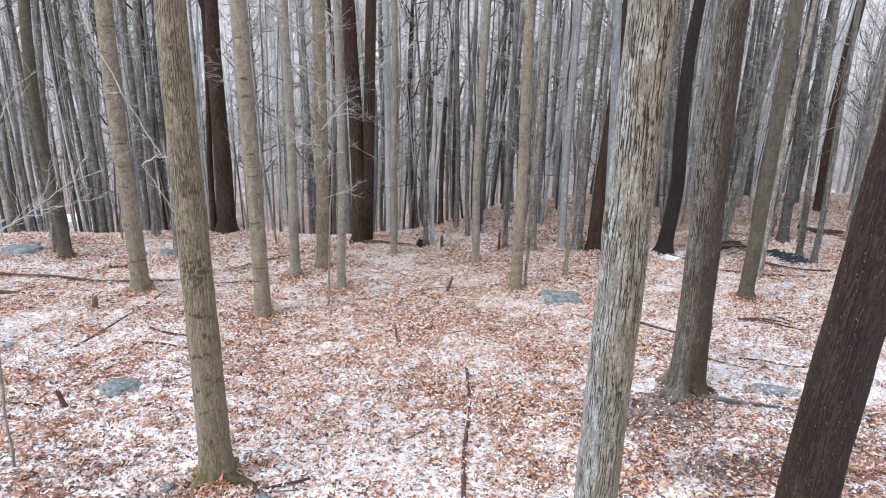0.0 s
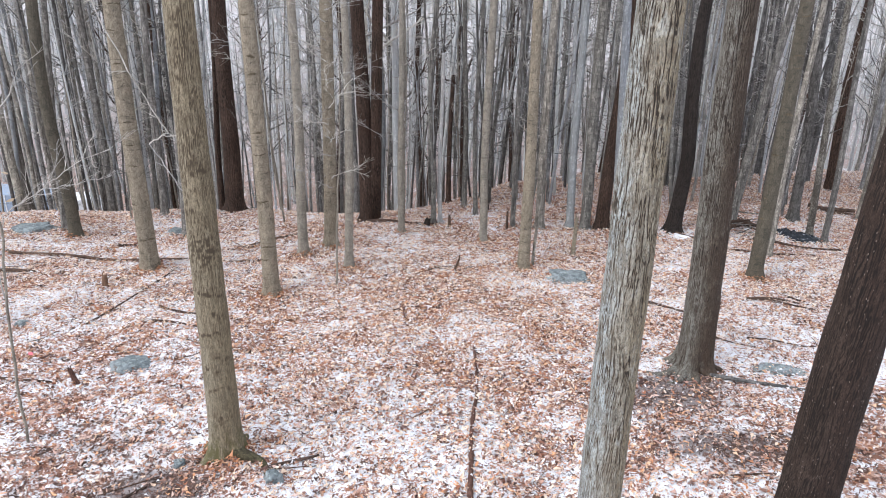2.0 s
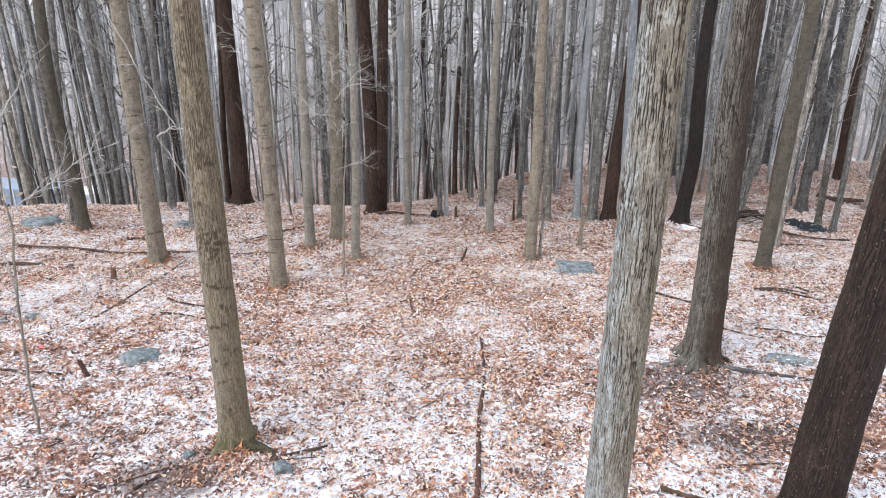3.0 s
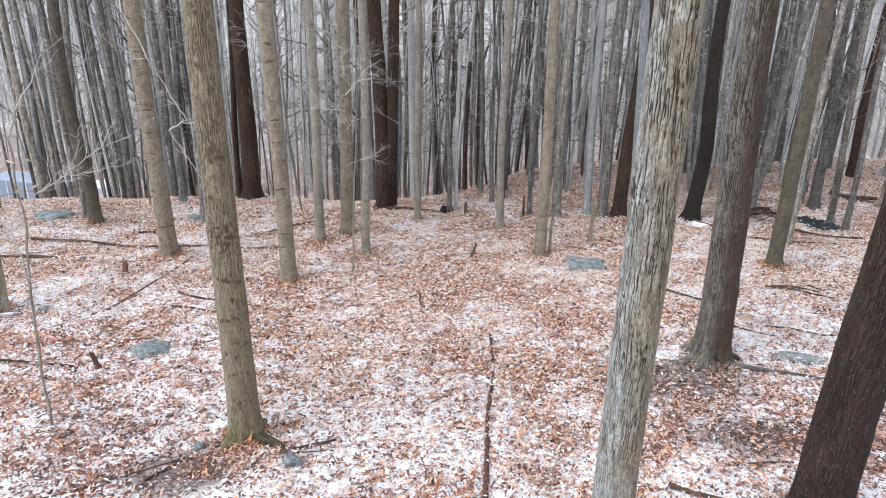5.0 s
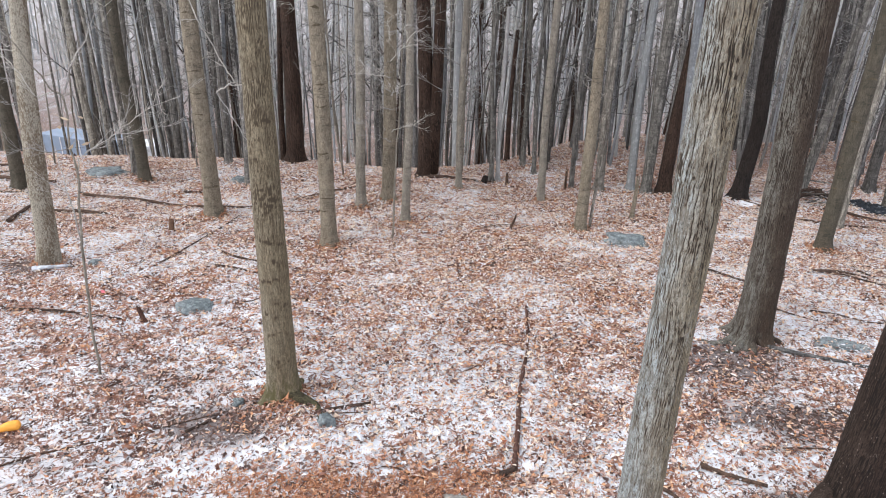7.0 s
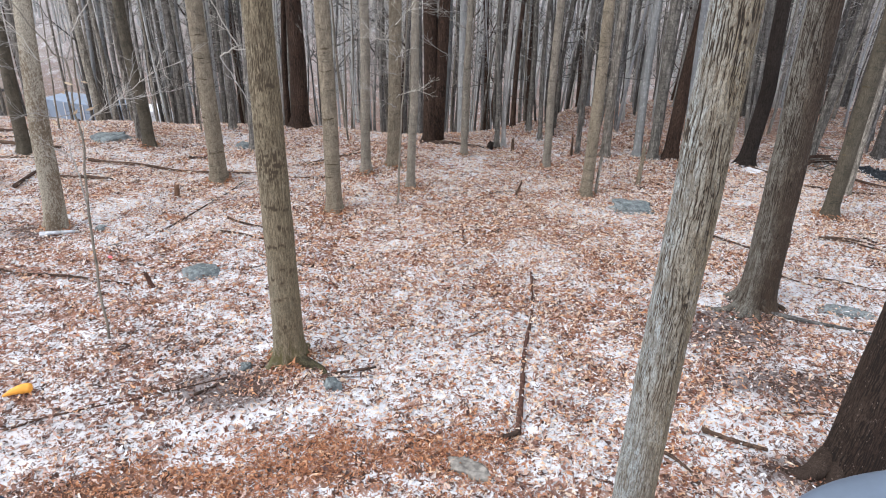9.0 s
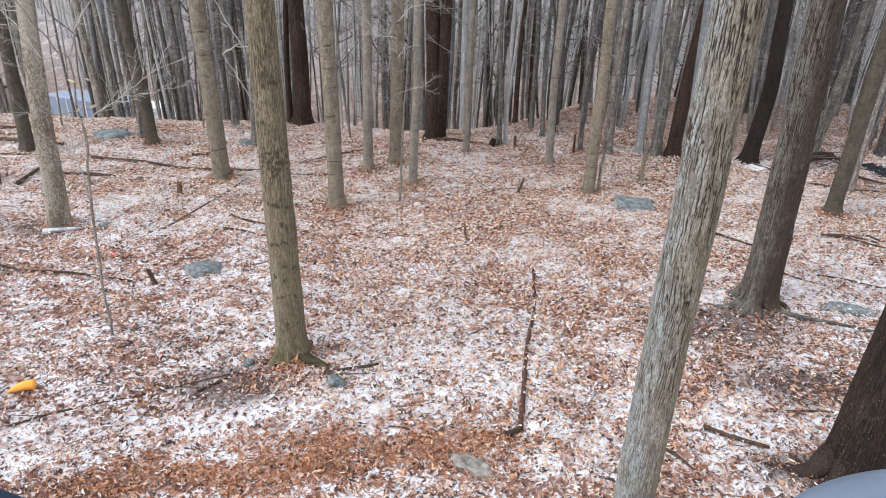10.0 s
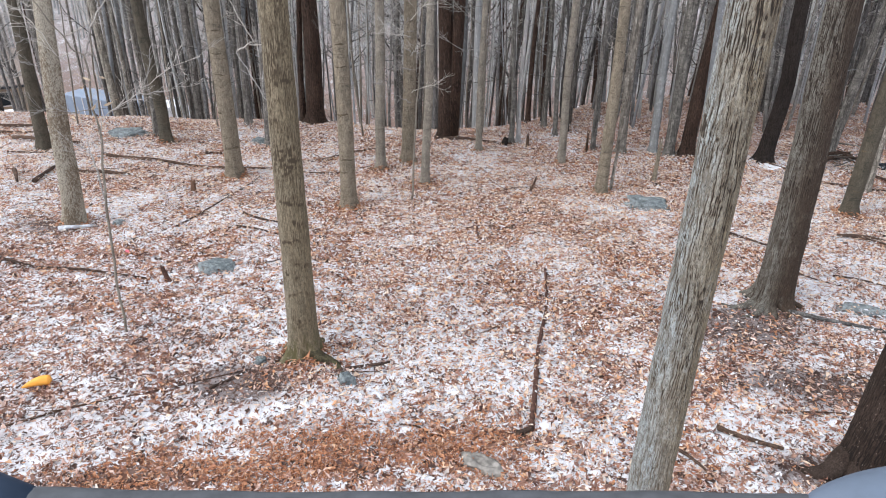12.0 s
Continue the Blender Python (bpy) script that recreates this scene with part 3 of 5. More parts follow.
def add_crown(buf, rng, path, radius_at, low, high, count, reach, twigs, sides=5, thin=0.006):
    """Bare limbs with side twigs, growing from the trunk between two heights."""
    for _ in range(count):
        z = low + (high - low) * rng.random() ** 0.8
        az, lift = rng.uniform(0, 6.283), rng.uniform(0.25, 1.0)
        length = reach * rng.uniform(0.45, 1.0) * (1.15 - 0.5 * (z - low) / max(0.1, high - low))
        r = max(thin * 1.6, min(radius_at(z) * 0.45, 0.014 * length + 0.008))
        pts = limb_points(rng, path(z), az, lift, length)
        buf.add(*tube(pts, np.linspace(r, thin, len(pts)), sides, cap=False))
        for _ in range(twigs):
            k = rng.randint(1, len(pts) - 1)
            f = rng.random()
            s = pts[k - 1] * (1 - f) + pts[k] * f
            tw = limb_points(rng, s, az + rng.uniform(-1.3, 1.3), rng.uniform(0.0, 1.1), length * rng.uniform(0.2, 0.5), 2)
            buf.add(*tube(tw, np.linspace(max(thin, r * 0.4), thin * 0.6, len(tw)), 3, cap=False))


SHAPES = {}


def furrows(relief, r0, zs, sides, seed, blots):
    """How deep the bark is cut (0 to 1) and how it swells, round and up a trunk.
    relief: cracks across and along a metre, their half width, their depth, the step in height, the share of the lower trunk."""
    across, along, width, _, _, lower = relief
    n1, n2, n3, n4 = (np.zeros((len(zs), sides)) for _ in range(4))
    for i, z in enumerate(zs):
        for j in range(sides):
            t = 2 * math.pi * j / sides
            x, y = math.cos(t) * r0, math.sin(t) * r0
            w = 0.018 * noise.noise(Vector((x * 9, y * 9, z * 3.2 + seed))) + 0.009 * noise.noise(Vector((x * 22, y * 22, z * 15 - seed)))
            n1[i, j] = noise.noise(Vector(((x + w) * across, (y + w) * across, z * along + seed)))
            n2[i, j] = noise.noise(Vector(((x - w) * across * 0.8 + 7, (y + w) * across * 0.8, z * along * 1.9 - seed)))
            n3[i, j] = noise.noise(Vector((x * 6, y * 6, z * 2.5 + 2 * seed)))
            n4[i, j] = noise.noise(Vector((x * 24 + z * 9, y * 24 - z * 8, z * 30 + 7 * x + seed))) + 0.5 * noise.noise(Vector((x * 61 - z * 11, y * 57 + z * 19, z * 52 - 9 * y)))
    arc = 2 * math.pi * r0 / sides

    def line(n, half):
        slope = np.abs(np.roll(n, -1, 1) - np.roll(n, 1, 1)) / (2 * arc)
        return np.exp(-(n / (slope + 4.0) / half) ** 2)

    half = width * np.clip(0.9 + 1.0 * n3 + 0.9 * n4, 0.3, 2.2)
    share = lower + (1 - lower) * np.clip(np.array(zs) / 2.2 - 0.4, 0, 1)[:, None]
    cut = (line(n1, half) + 0.6 * line(n2, 0.75 * half) * np.clip(0.6 + 1.2 * n4, 0, 1)) * share
    lump = n3 + 0.35 * n4
    ragged = np.clip(0.42 + 1.7 * n4 + 0.4 * n2, 0, 1.4)
    th, za = np.linspace(0, 2 * np.pi, sides, endpoint=False)[None, :], np.array(zs)[:, None]
    for a, z, half_a, half_z, much in blots:
        d = (th - radians(a - 90) + np.pi) % (2 * np.pi) - np.pi
        g = np.exp(-(d / half_a) ** 2 - ((za - z - 0.02 * np.sin(3 * d + 9 * z)) / max(half_z, relief[4] * 0.8)) ** 2)
        cut = cut * (1 + min(0, much) * g) + max(0, much) * g * ragged
        lump = lump + 0.8 * g * max(0, much)
    return np.clip(cut, 0, 1), lump


def tree(x, y, r0, r1, h1, lx, ly, bark, label, height=16.0, sides=16, seed=1, flare=0.5, bend=0.03, rough=0.02,
         low=6.0, limbs=9, reach=3.0, twigs=5, top=None, relief=None, blots=(), forks=(), roots=()):
    """A bare tree. relief: how its bark is cut (see furrows); r0, r1: radius near the foot and at the height h1; lx, ly: lean; forks: (height, azimuth, offset, spread, radius)."""
    rng = random.Random(seed)
    z0 = on_land(x, y)
    thing = tagged(new("tree"), label, "tree")
    thing.location = (x, y, z0)
    h = top or height
    a, b = rng.uniform(0, 6.28), rng.uniform(0, 6.28)

    def path(z):
        w = bend * min(1.0, max(0.0, z) / 1.5)
        return (lx * z + w * math.sin(0.9 * z + a) , ly * z + w * math.sin(0.75 * z + b), z)

    def radius_at(z):
        if z <= h1:
            r = r0 + (r1 - r0) * max(0, z) / h1
        else:
            r = r1 * max(0.05, 1 - (z - h1) / max(0.5, height - h1)) ** 0.9
        return r + flare * r0 * (0.75 * math.exp(-max(0, z) / (0.3 * r0 + 0.03)) + 0.22 * math.exp(-max(0, z) / (1.5 * r0 + 0.06)))

    step = relief[4] if relief else (0.12 if sides >= 16 else 0.45)
    zs = [-0.12, 0.0] if relief else [-0.12, 0.0, 0.03, 0.07, 0.13, 0.22]
    while zs[-1] < min(h, 5.0 if relief else 6.5):
        zs.append(zs[-1] + step)
    while zs[-1] < h - 0.3:
        zs.append(zs[-1] + 0.8)
    zs[-1] = h
    pts = np.array([path(z) for z in zs])
    rad = np.array([radius_at(z) for z in zs])
    za = np.array(zs)[:, None]
    k1, k2, k3 = rng.uniform(0, 6.28), rng.uniform(0, 6.28), rng.uniform(0, 6.28)

    if relief:
        cut, lump = furrows(relief, r0, zs, sides, k1, blots)

    def shape(th, s):
        base = np.exp(-np.maximum(za, 0) / (0.6 * r0 + 0.05))
        f = 1 + rough * (np.sin(3 * th + k1 + 0.9 * za) + np.sin(5 * th - k2 + 1.7 * za) + 0.7 * np.sin(4 * za + k3 + th))
        f = f + base * flare * 0.45 * (np.sin(4 * th + k2) + 0.6 * np.sin(7 * th + k3))
        if relief:
            f = f - relief[3] * cut + 0.05 * lump
        return f

    SHAPES[thing.name] = (path, radius_at)
    bf = Buf()
    bf.add(*tube(pts, rad, sides, shape))
    trunk = part("trunk", bf, BARK[bark], thing)
    if relief:
        trunk.data.attributes.new("cut", "FLOAT", "POINT").data.foreach_set("value", np.concatenate([cut.ravel(), [0.0, 0.0]]).astype(np.float32))
    for fz, faz, off, spread, fr in forks:
        stem, s = [], np.array(path(max(-0.1, fz - 0.15)))
        for k in range(12):
            t = k / 11
            stem.append(s + np.array([math.cos(faz) * (off + spread * t), math.sin(faz) * (off + spread * t), (height - fz) * t]))
        bf = Buf()
        bf.add(*tube(stem, np.linspace(fr, fr * 0.3, 12), max(12, sides // 2), lambda th, q: 1 + 0.03 * np.sin(3 * th + 9 * q)))
        part("stem", bf, BARK[bark], thing)
    for raz, rlen, rr in roots:
        rp = []
        for k in range(9):
            t = k / 8
            d = r0 * 0.7 + rlen * t
            px, py = math.cos(raz + 0.25 * math.sin(3 * t)) * d, math.sin(raz + 0.25 * math.sin(3 * t)) * d
            rp.append((px, py, on_land(x + px, y + py) - z0 + rr * (0.9 - 1.1 * t) + 0.25 * r0 * (1 - t) ** 4))
        bf = Buf()
        bf.add(*tube(rp, np.linspace(rr * 1.5, rr * 0.5, 9), 10, lambda th, s: 1 + 0.08 * np.sin(3 * th + 5 * s)))
        part("root", bf, BARK["mossy" if bark == "maple" else bark], thing)
    if limbs and not top:
        bf = Buf()
        add_crown(bf, rng, path, radius_at, low, height * 0.97, limbs, reach, twigs)
        part("crown", bf, BARK[bark], thing)
    return thing


YOUNG = "slim grey forest tree with smooth bare trunk"
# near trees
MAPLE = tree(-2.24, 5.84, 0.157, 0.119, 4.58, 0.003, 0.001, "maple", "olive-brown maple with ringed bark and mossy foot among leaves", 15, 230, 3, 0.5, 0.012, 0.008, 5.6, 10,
             relief=(50, 4.2, 0.0040, 0.02, 0.022, 0.35), blots=((-91, 3.40, 0.16, 0.04, 0.8), (-120, 3.13, 0.2, 0.05, 0.7), (-75, 0.5, 0.6, 0.10, 0.45), (-120, 0.95, 0.3, 0.03, 0.4), (-80, 2.27, 1.3, 0.09, 0.95), (-70, 2.16, 0.3, 0.07, 0.95),
                    (-60, 1.80, 0.9, 0.012, 1.04), (-120, 1.84, 0.7, 0.014, 0.95), (-70, 1.60, 0.35, 0.02, 0.95), (-100, 1.41, 1.1, 0.012, 1.04), (-50, 1.15, 0.5, 0.016, 1.14), (-110, 1.03, 0.8, 0.014, 0.95),
                    (-80, 0.80, 0.7, 0.02, 0.85), (-130, 2.62, 0.6, 0.02, 0.95), (-60, 2.95, 0.6, 0.02, 0.95), (-110, 3.75, 0.5, 0.03, 0.95), (-90, 4.15, 0.5, 0.03, 1.14)),
             roots=((-0.68, 0.52, 0.05), (3.4, 0.16, 0.035), (-1.9, 0.14, 0.035)))
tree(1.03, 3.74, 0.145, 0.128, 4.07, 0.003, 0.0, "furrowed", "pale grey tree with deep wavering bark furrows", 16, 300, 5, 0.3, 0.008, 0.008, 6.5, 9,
     relief=(52, 2.7, 0.0029, 0.05, 0.02, 0.42),
     blots=((-132, 4.04, 0.2, 0.03, 1.0), (-80, 4.0, 0.7, 0.05, 0.45), (-65, 4.3, 0.25, 0.16, 0.5), (-100, 4.22, 0.3, 0.12, -0.6), (-165, 3.4, 0.25, 0.08, 0.9), (-125, 3.05, 0.35, 0.16, -0.7),
            (-85, 3.02, 0.12, 0.2, 0.35), (-76, 2.38, 0.14, 0.05, 0.9), (-120, 3.62, 0.2, 0.14, -0.5)))
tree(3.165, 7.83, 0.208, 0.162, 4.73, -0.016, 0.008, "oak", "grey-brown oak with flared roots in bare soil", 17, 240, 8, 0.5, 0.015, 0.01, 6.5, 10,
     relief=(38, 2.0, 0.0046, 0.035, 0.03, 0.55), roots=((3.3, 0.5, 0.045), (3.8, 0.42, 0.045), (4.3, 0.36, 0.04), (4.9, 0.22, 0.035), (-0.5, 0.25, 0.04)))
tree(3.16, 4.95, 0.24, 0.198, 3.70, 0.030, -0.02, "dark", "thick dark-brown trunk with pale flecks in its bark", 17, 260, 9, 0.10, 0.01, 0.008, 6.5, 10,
     relief=(44, 2.2, 0.0052, 0.02, 0.03, 0.9), roots=((3.2, 0.40, 0.085), (3.7, 0.25, 0.07), (4.5, 0.15, 0.05)))
tree(-6.68, 8.53, 0.150, 0.108, 3.18, 0.066, 0.052, "mottled", "mottled tan tree with flaking bark beside a flat rock", 14, 32, 12, 0.3, 0.02, 0.03, 5, 9)
PALE_MAPLE = tree(-5.07, 10.69, 0.14, 0.122, 4.64, 0.0, 0.0, "pale", "pale grey-tan maple with leaves piled at its foot", 16, 28, 13, 0.35, 0.03, 0.015)
SLIM_MAPLE = tree(-2.79, 9.83, 0.122, 0.102, 4.66, -0.008, -0.002, "pale", "slender pale grey-tan maple with ringed bark", 15, 28, 14, 0.35, 0.015, 0.012)
SCARRED_MAPLE = tree(5.17, 10.85, 0.12, 0.098, 4.83, 0.004, -0.002, "ashen", "leaning-looking grey maple with horizontal ring scars", 15, 28, 15, 0.45, 0.02, 0.015)
# trees along the brow
tree(-7.09, 12.15, 0.112, 0.09, 4.63, -0.002, -0.001, "ashen", "olive-grey tree with a curved trunk by a lichened rock", 15, 18, 16, 0.6, 0.07)
tree(-7.48, 12.51, 0.068, 0.05, 4.07, 0.057, 0.034, "grey", YOUNG, 12, 14, 17)
tree(-4.75, 14.4, 0.19, 0.135, 4.73, 0.012, 0.004, "brown", "tall dark-brown oak forking high over the brow", 17, 20, 18, 0.5, 0.03, forks=((4.4, 3.3, 0.0, 3.2, 0.085),))
tree(-5.1, 14.6, 0.07, 0.045, 4.7, 0.03, 0.0, "brown", "dark slim oak beside a thicker one", 14, 14, 19)
tree(-2.63, 11.48, 0.088, 0.067, 4.70, 0.006, 0.001, "pale_grey", YOUNG, 13, 16, 20)
tree(-2.22, 11.94, 0.12, 0.102, 4.72, 0.024, 0.005, "pale", "straight pale grey tree with ringed bark", 15, 20, 21, 0.5, 0.015)
tree(-1.73, 10.91, 0.075, 0.051, 4.71, 0.017, 0.003, "pale_grey", YOUNG, 12, 16, 22)
tree(-1.73, 13.66, 0.15, 0.125, 4.77, -0.028, 0.0, "brown", "dark-brown twin-stemmed oak on the brow", 17, 24, 23, 0.4, 0.02, forks=((0.0, 0.0, 0.13, 0.55, 0.125),))
tree(-0.96, 12.74, 0.064, 0.044, 4.76, -0.002, 0.0, "pale_grey", YOUNG, 12, 14, 24)
tree(-0.37, 13.45, 0.05, 0.036, 4.79, 0.007, 0.0, "mid", "thin dark curved tree by a black stump", 11, 12, 25, 0.8, 0.1)
tree(-0.22, 13.55, 0.045, 0.036, 3.4, -0.01, 0.0, "twig", "pale broken dead pole beside a black stump", 3.4, 10, 26, 0.9, 0.05, top=3.4)
tree(-0.07, 15.29, 0.058, 0.043, 2.86, 0.017, 0.0, "dead", "dark broken snag with no crown", 2.9, 12, 27, 0.5, 0.03, top=2.9)
tree(0.29, 14.69, 0.055, 0.04, 4.82, -0.016, 0.0, "mid", "thin dark forest tree with bare crown", 12, 12, 28)
tree(0.52, 14.04, 0.047, 0.033, 4.81, -0.006, 0.0, "mid", "thin dark forest tree with bare crown", 11, 12, 29, 0.5, 0.06)
tree(0.63, 12.51, 0.074, 0.063, 4.78, 0.0, 0.0, "pale_grey", YOUNG, 13, 16, 30)
tree(1.28, 11.15, 0.10, 0.073, 4.77, -0.002, 0.0, "pale", "tan tree with peeling bark and a split foot", 13, 20, 31, 0.5, 0.02)
tree(1.45, 11.25, 0.026, 0.02, 4.6, 0.03, 0.0, "grey", "pale thin pole leaning on a tan tree", 8, 10, 32, 0.5, 0.03, limbs=4)
tree(1.80, 13.26, 0.088, 0.067, 4.82, -0.001, 0.0, "grey", YOUNG, 14, 14, 33)
tree(1.26, 13.30, 0.05, 0.036, 4.81, -0.001, 0.0, "mid", "thin dark forest tree with bare crown", 12, 12, 34)
tree(2.43, 13.37, 0.083, 0.062, 4.83, -0.01, 0.002, "blue_grey", "smooth blue-grey tree on the brow", 14, 14, 35)
tree(2.72, 13.28, 0.10, 0.108, 4.84, 0.003, -0.001, "mid", "brown forest tree with swelling trunk", 15, 16, 36)
tree(3.07, 13.30, 0.135, 0.105, 3.35, 0.036, -0.008, "brown", "dark-brown oak with smooth leaning trunk", 16, 18, 37)
tree(3.18, 12.50, 0.082, 0.068, 4.83, -0.055, 0.014, "blue_grey", "smooth blue-grey beech pole", 14, 18, 38, 0.3, 0.01)
tree(4.45, 13.18, 0.143, 0.101, 4.87, 0.028, -0.009, "black", "almost black leaning tree with patchy snow at its foot", 16, 20, 39, 0.5, 0.12, 0.035)
tree(4.74, 12.47, 0.062, 0.053, 4.86, -0.02, 0.008, "blue_grey", "pale slim smooth tree on the brow", 13, 14, 40)
tree(5.82, 13.69, 0.09, 0.068, 4.91, 0.091, -0.039, "mid", "dark tree leaning out over the brow", 14, 14, 41)
tree(5.90, 11.99, 0.06, 0.046, 4.87, 0.014, -0.007, "grey", YOUNG, 12, 14, 42)
tree(7.29, 14.09, 0.105, 0.085, 4.94, -0.03, 0.015, "mid", "brown forest tree with spreading foot", 14, 16, 43, 0.5)
tree(7.23, 13.21, 0.065, 0.052, 4.33, -0.03, 0.018, "peeling", "dark peeling tree with pale bark patches", 12, 12, 44)
tree(7.33, 12.81, 0.058, 0.045, 4.92, -0.016, 0.009, "mid", "thin dark leaning tree", 12, 12, 45)
tree(-9.18, 11.41, 0.12, 0.105, 2.74, 0.03, 0.02, "ashen", "grey-brown tree by fallen logs", 15, 18, 46)
tree(-6.05, 13.76, 0.08, 0.064, 4.69, 0.026, 0.011, "grey", YOUNG, 13, 14, 47)
tree(-5.12, 12.49, 0.072, 0.049, 4.68, 0.037, 0.015, "grey", YOUNG, 12, 14, 48)
tree(8.81, 14.27, 0.072, 0.057, 3.70, 0.0, 0.0, "grey", YOUNG, 13, 14, 49)

STAND = "bare tree beyond the brow"
for k, (tx, ty, tr, tb) in enumerate(((6.3, 15.6, 0.09, "mid"), (7.9, 16.4, 0.11, "woods"), (9.2, 17.6, 0.12, "mid"), (10.3, 16.8, 0.08, "woods"), (5.4, 16.9, 0.07, "mid"), (8.6, 19.2, 0.13, "mid"), (11.6, 18.5, 0.10, "mid"), (3.9, 17.4, 0.06, "woods"))):
    tree(tx, ty, tr, tr * 0.75, 5, 0.01 * ((k * 7) % 5 - 2), 0.0, tb, ("grey " if tb == "woods" else "dark grey-brown ") + STAND, 15, 12, 80 + k, low=4, limbs=12)

BELOW = "bare tree rising from the slope below the brow"
tree(-10.45, 15.87, 0.10, 0.075, 5, -0.02, 0.0, "grey", "grey-brown " + BELOW, 15, 12, 60, low=4, limbs=12)
tree(-11.39, 17.65, 0.12, 0.10, 5, -0.01, 0.0, "grey", "grey " + BELOW, 16, 12, 61, low=4, limbs=12)
tree(-9.89, 15.64, 0.05, 0.04, 5, -0.03, 0.0, "grey", "slim grey " + BELOW, 12, 12, 62, low=3, limbs=12)
tree(-10.3, 17.15, 0.08, 0.065, 5, -0.02, 0.0, "grey", "slim grey " + BELOW, 14, 12, 63, low=4, limbs=12)
tree(-8.71, 15.75, 0.045, 0.035, 5, -0.02, 0.0, "mid", "thin dark " + BELOW, 11, 10, 64, low=3, limbs=10)
tree(-10.5, 19.33, 0.10, 0.075, 5, -0.02, 0.0, "grey", "grey-brown " + BELOW, 15, 12, 65, low=4, limbs=12)
tree(-8.91, 16.78, 0.055, 0.045, 5, -0.03, 0.0, "mid", "thin dark " + BELOW, 12, 10, 66, low=3, limbs=10)
tree(-8.29, 15.98, 0.10, 0.08, 5, -0.01, 0.0, "grey", "grey-brown " + BELOW, 15, 14, 67, low=4, limbs=12)
tree(-10.42, 20.5, 0.12, 0.10, 5, 0.0, 0.0, "grey", "grey " + BELOW, 16, 12, 68, low=4, limbs=12)
tree(-7.77, 17.34, 0.06, 0.05, 5, 0.0, 0.0, "mid", "thin dark " + BELOW, 12, 10, 69, low=3, limbs=10)
tree(-13.4, 17.0, 0.07, 0.055, 5, 0.01, 0.0, "mid", "dark grey-brown " + BELOW, 14, 12, 71, low=3, limbs=12)
tree(-16.9, 22.0, 0.12, 0.10, 6, 0.0, 0.0, "grey", "grey " + BELOW, 17, 12, 72, low=4, limbs=12)
tree(-12.3, 17.4, 0.035, 0.028, 5, 0.02, 0.0, "grey", "slim grey " + BELOW, 11, 10, 73, low=2, limbs=12)
tree(-14.4, 21.5, 0.06, 0.05, 6, -0.01, 0.0, "mid", "thin dark " + BELOW, 14, 10, 74, low=3, limbs=12)
tree(-13.9, 22.2, 0.045, 0.035, 6, 0.01, 0.0, "grey", "slim grey " + BELOW, 13, 10, 75, low=3, limbs=12)
tree(-7.78, 18.42, 0.09, 0.07, 5, 0.0, 0.0, "brown", "dark-brown " + BELOW, 15, 12, 70, low=4, limbs=12)


# ---- woods below the brow and on the hillside ----
def prototype(seed, bark, height, r, label, limbs=16, twigs=4, forked=False):
    rng = random.Random(seed)
    thing = tagged(new("tree"), label, "tree", "bare trees in the woods below")
    a, b, amp = rng.uniform(0, 6), rng.uniform(0, 6), rng.uniform(0.05, 0.16)

    def path(z):
        w = amp * min(1, max(0, z) / 3)
        return (w * math.sin(0.5 * z + a), w * math.sin(0.42 * z + b), z)

    def radius_at(z):
        return 0.87 * r * max(0.06, 1 - max(0, z) / height) ** 0.75 + 0.4 * r * math.exp(-max(0, z) / 0.25)

    zs = np.concatenate([[-0.4, 0, 0.25, 0.6], np.linspace(1.2, height, 16)])
    bf = Buf()
    bf.add(*tube([path(z) for z in zs], [radius_at(z) for z in zs], 10, lambda th, s: 1 + 0.04 * np.sin(3 * th + 9 * s + a)))
    if forked:
        s = np.array(path(height * 0.45))
        st = limb_points(rng, s, rng.uniform(0, 6), 1.25, height * 0.5, 8, 0.6)
        bf.add(*tube(st, np.linspace(radius_at(height * 0.45) * 0.7, 0.02, len(st)), 8))
    part("trunk", bf, BARK[bark], thing)
    bf = Buf()
    add_crown(bf, rng, path, radius_at, height * 0.22, height * 0.97, limbs, height * 0.17, twigs, 4, 0.0055)
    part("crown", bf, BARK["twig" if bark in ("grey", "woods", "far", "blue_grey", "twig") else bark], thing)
    return thing


PROTOS = [
    prototype(101, "mid", 17, 0.115, "tall grey-brown bare tree in the woods below", 22, 8),
    prototype(102, "woods", 15, 0.08, "slim grey bare tree in the woods below", 20, 8),
    prototype(103, "mid", 18, 0.14, "thick dark forked tree in the woods below", 22, 8, True),
    prototype(104, "woods", 13, 0.055, "thin grey bare pole in the woods below", 18, 8),
    prototype(105, "mid", 12, 0.045, "thin dark bare pole in the woods below", 18, 8),
    prototype(106, "far", 16, 0.09, "forked tree in the woods below, haze painted into its bark", 20, 8, True),
    prototype(107, "blue_grey", 15, 0.065, "smooth blue-grey tree in the woods below", 18, 8),
    prototype(108, "brown", 17, 0.13, "dark-brown tree in the woods below", 20, 7),
    prototype(109, "twig", 8, 0.03, "pale thin twiggy sapling in the woods below", 22, 8),
]


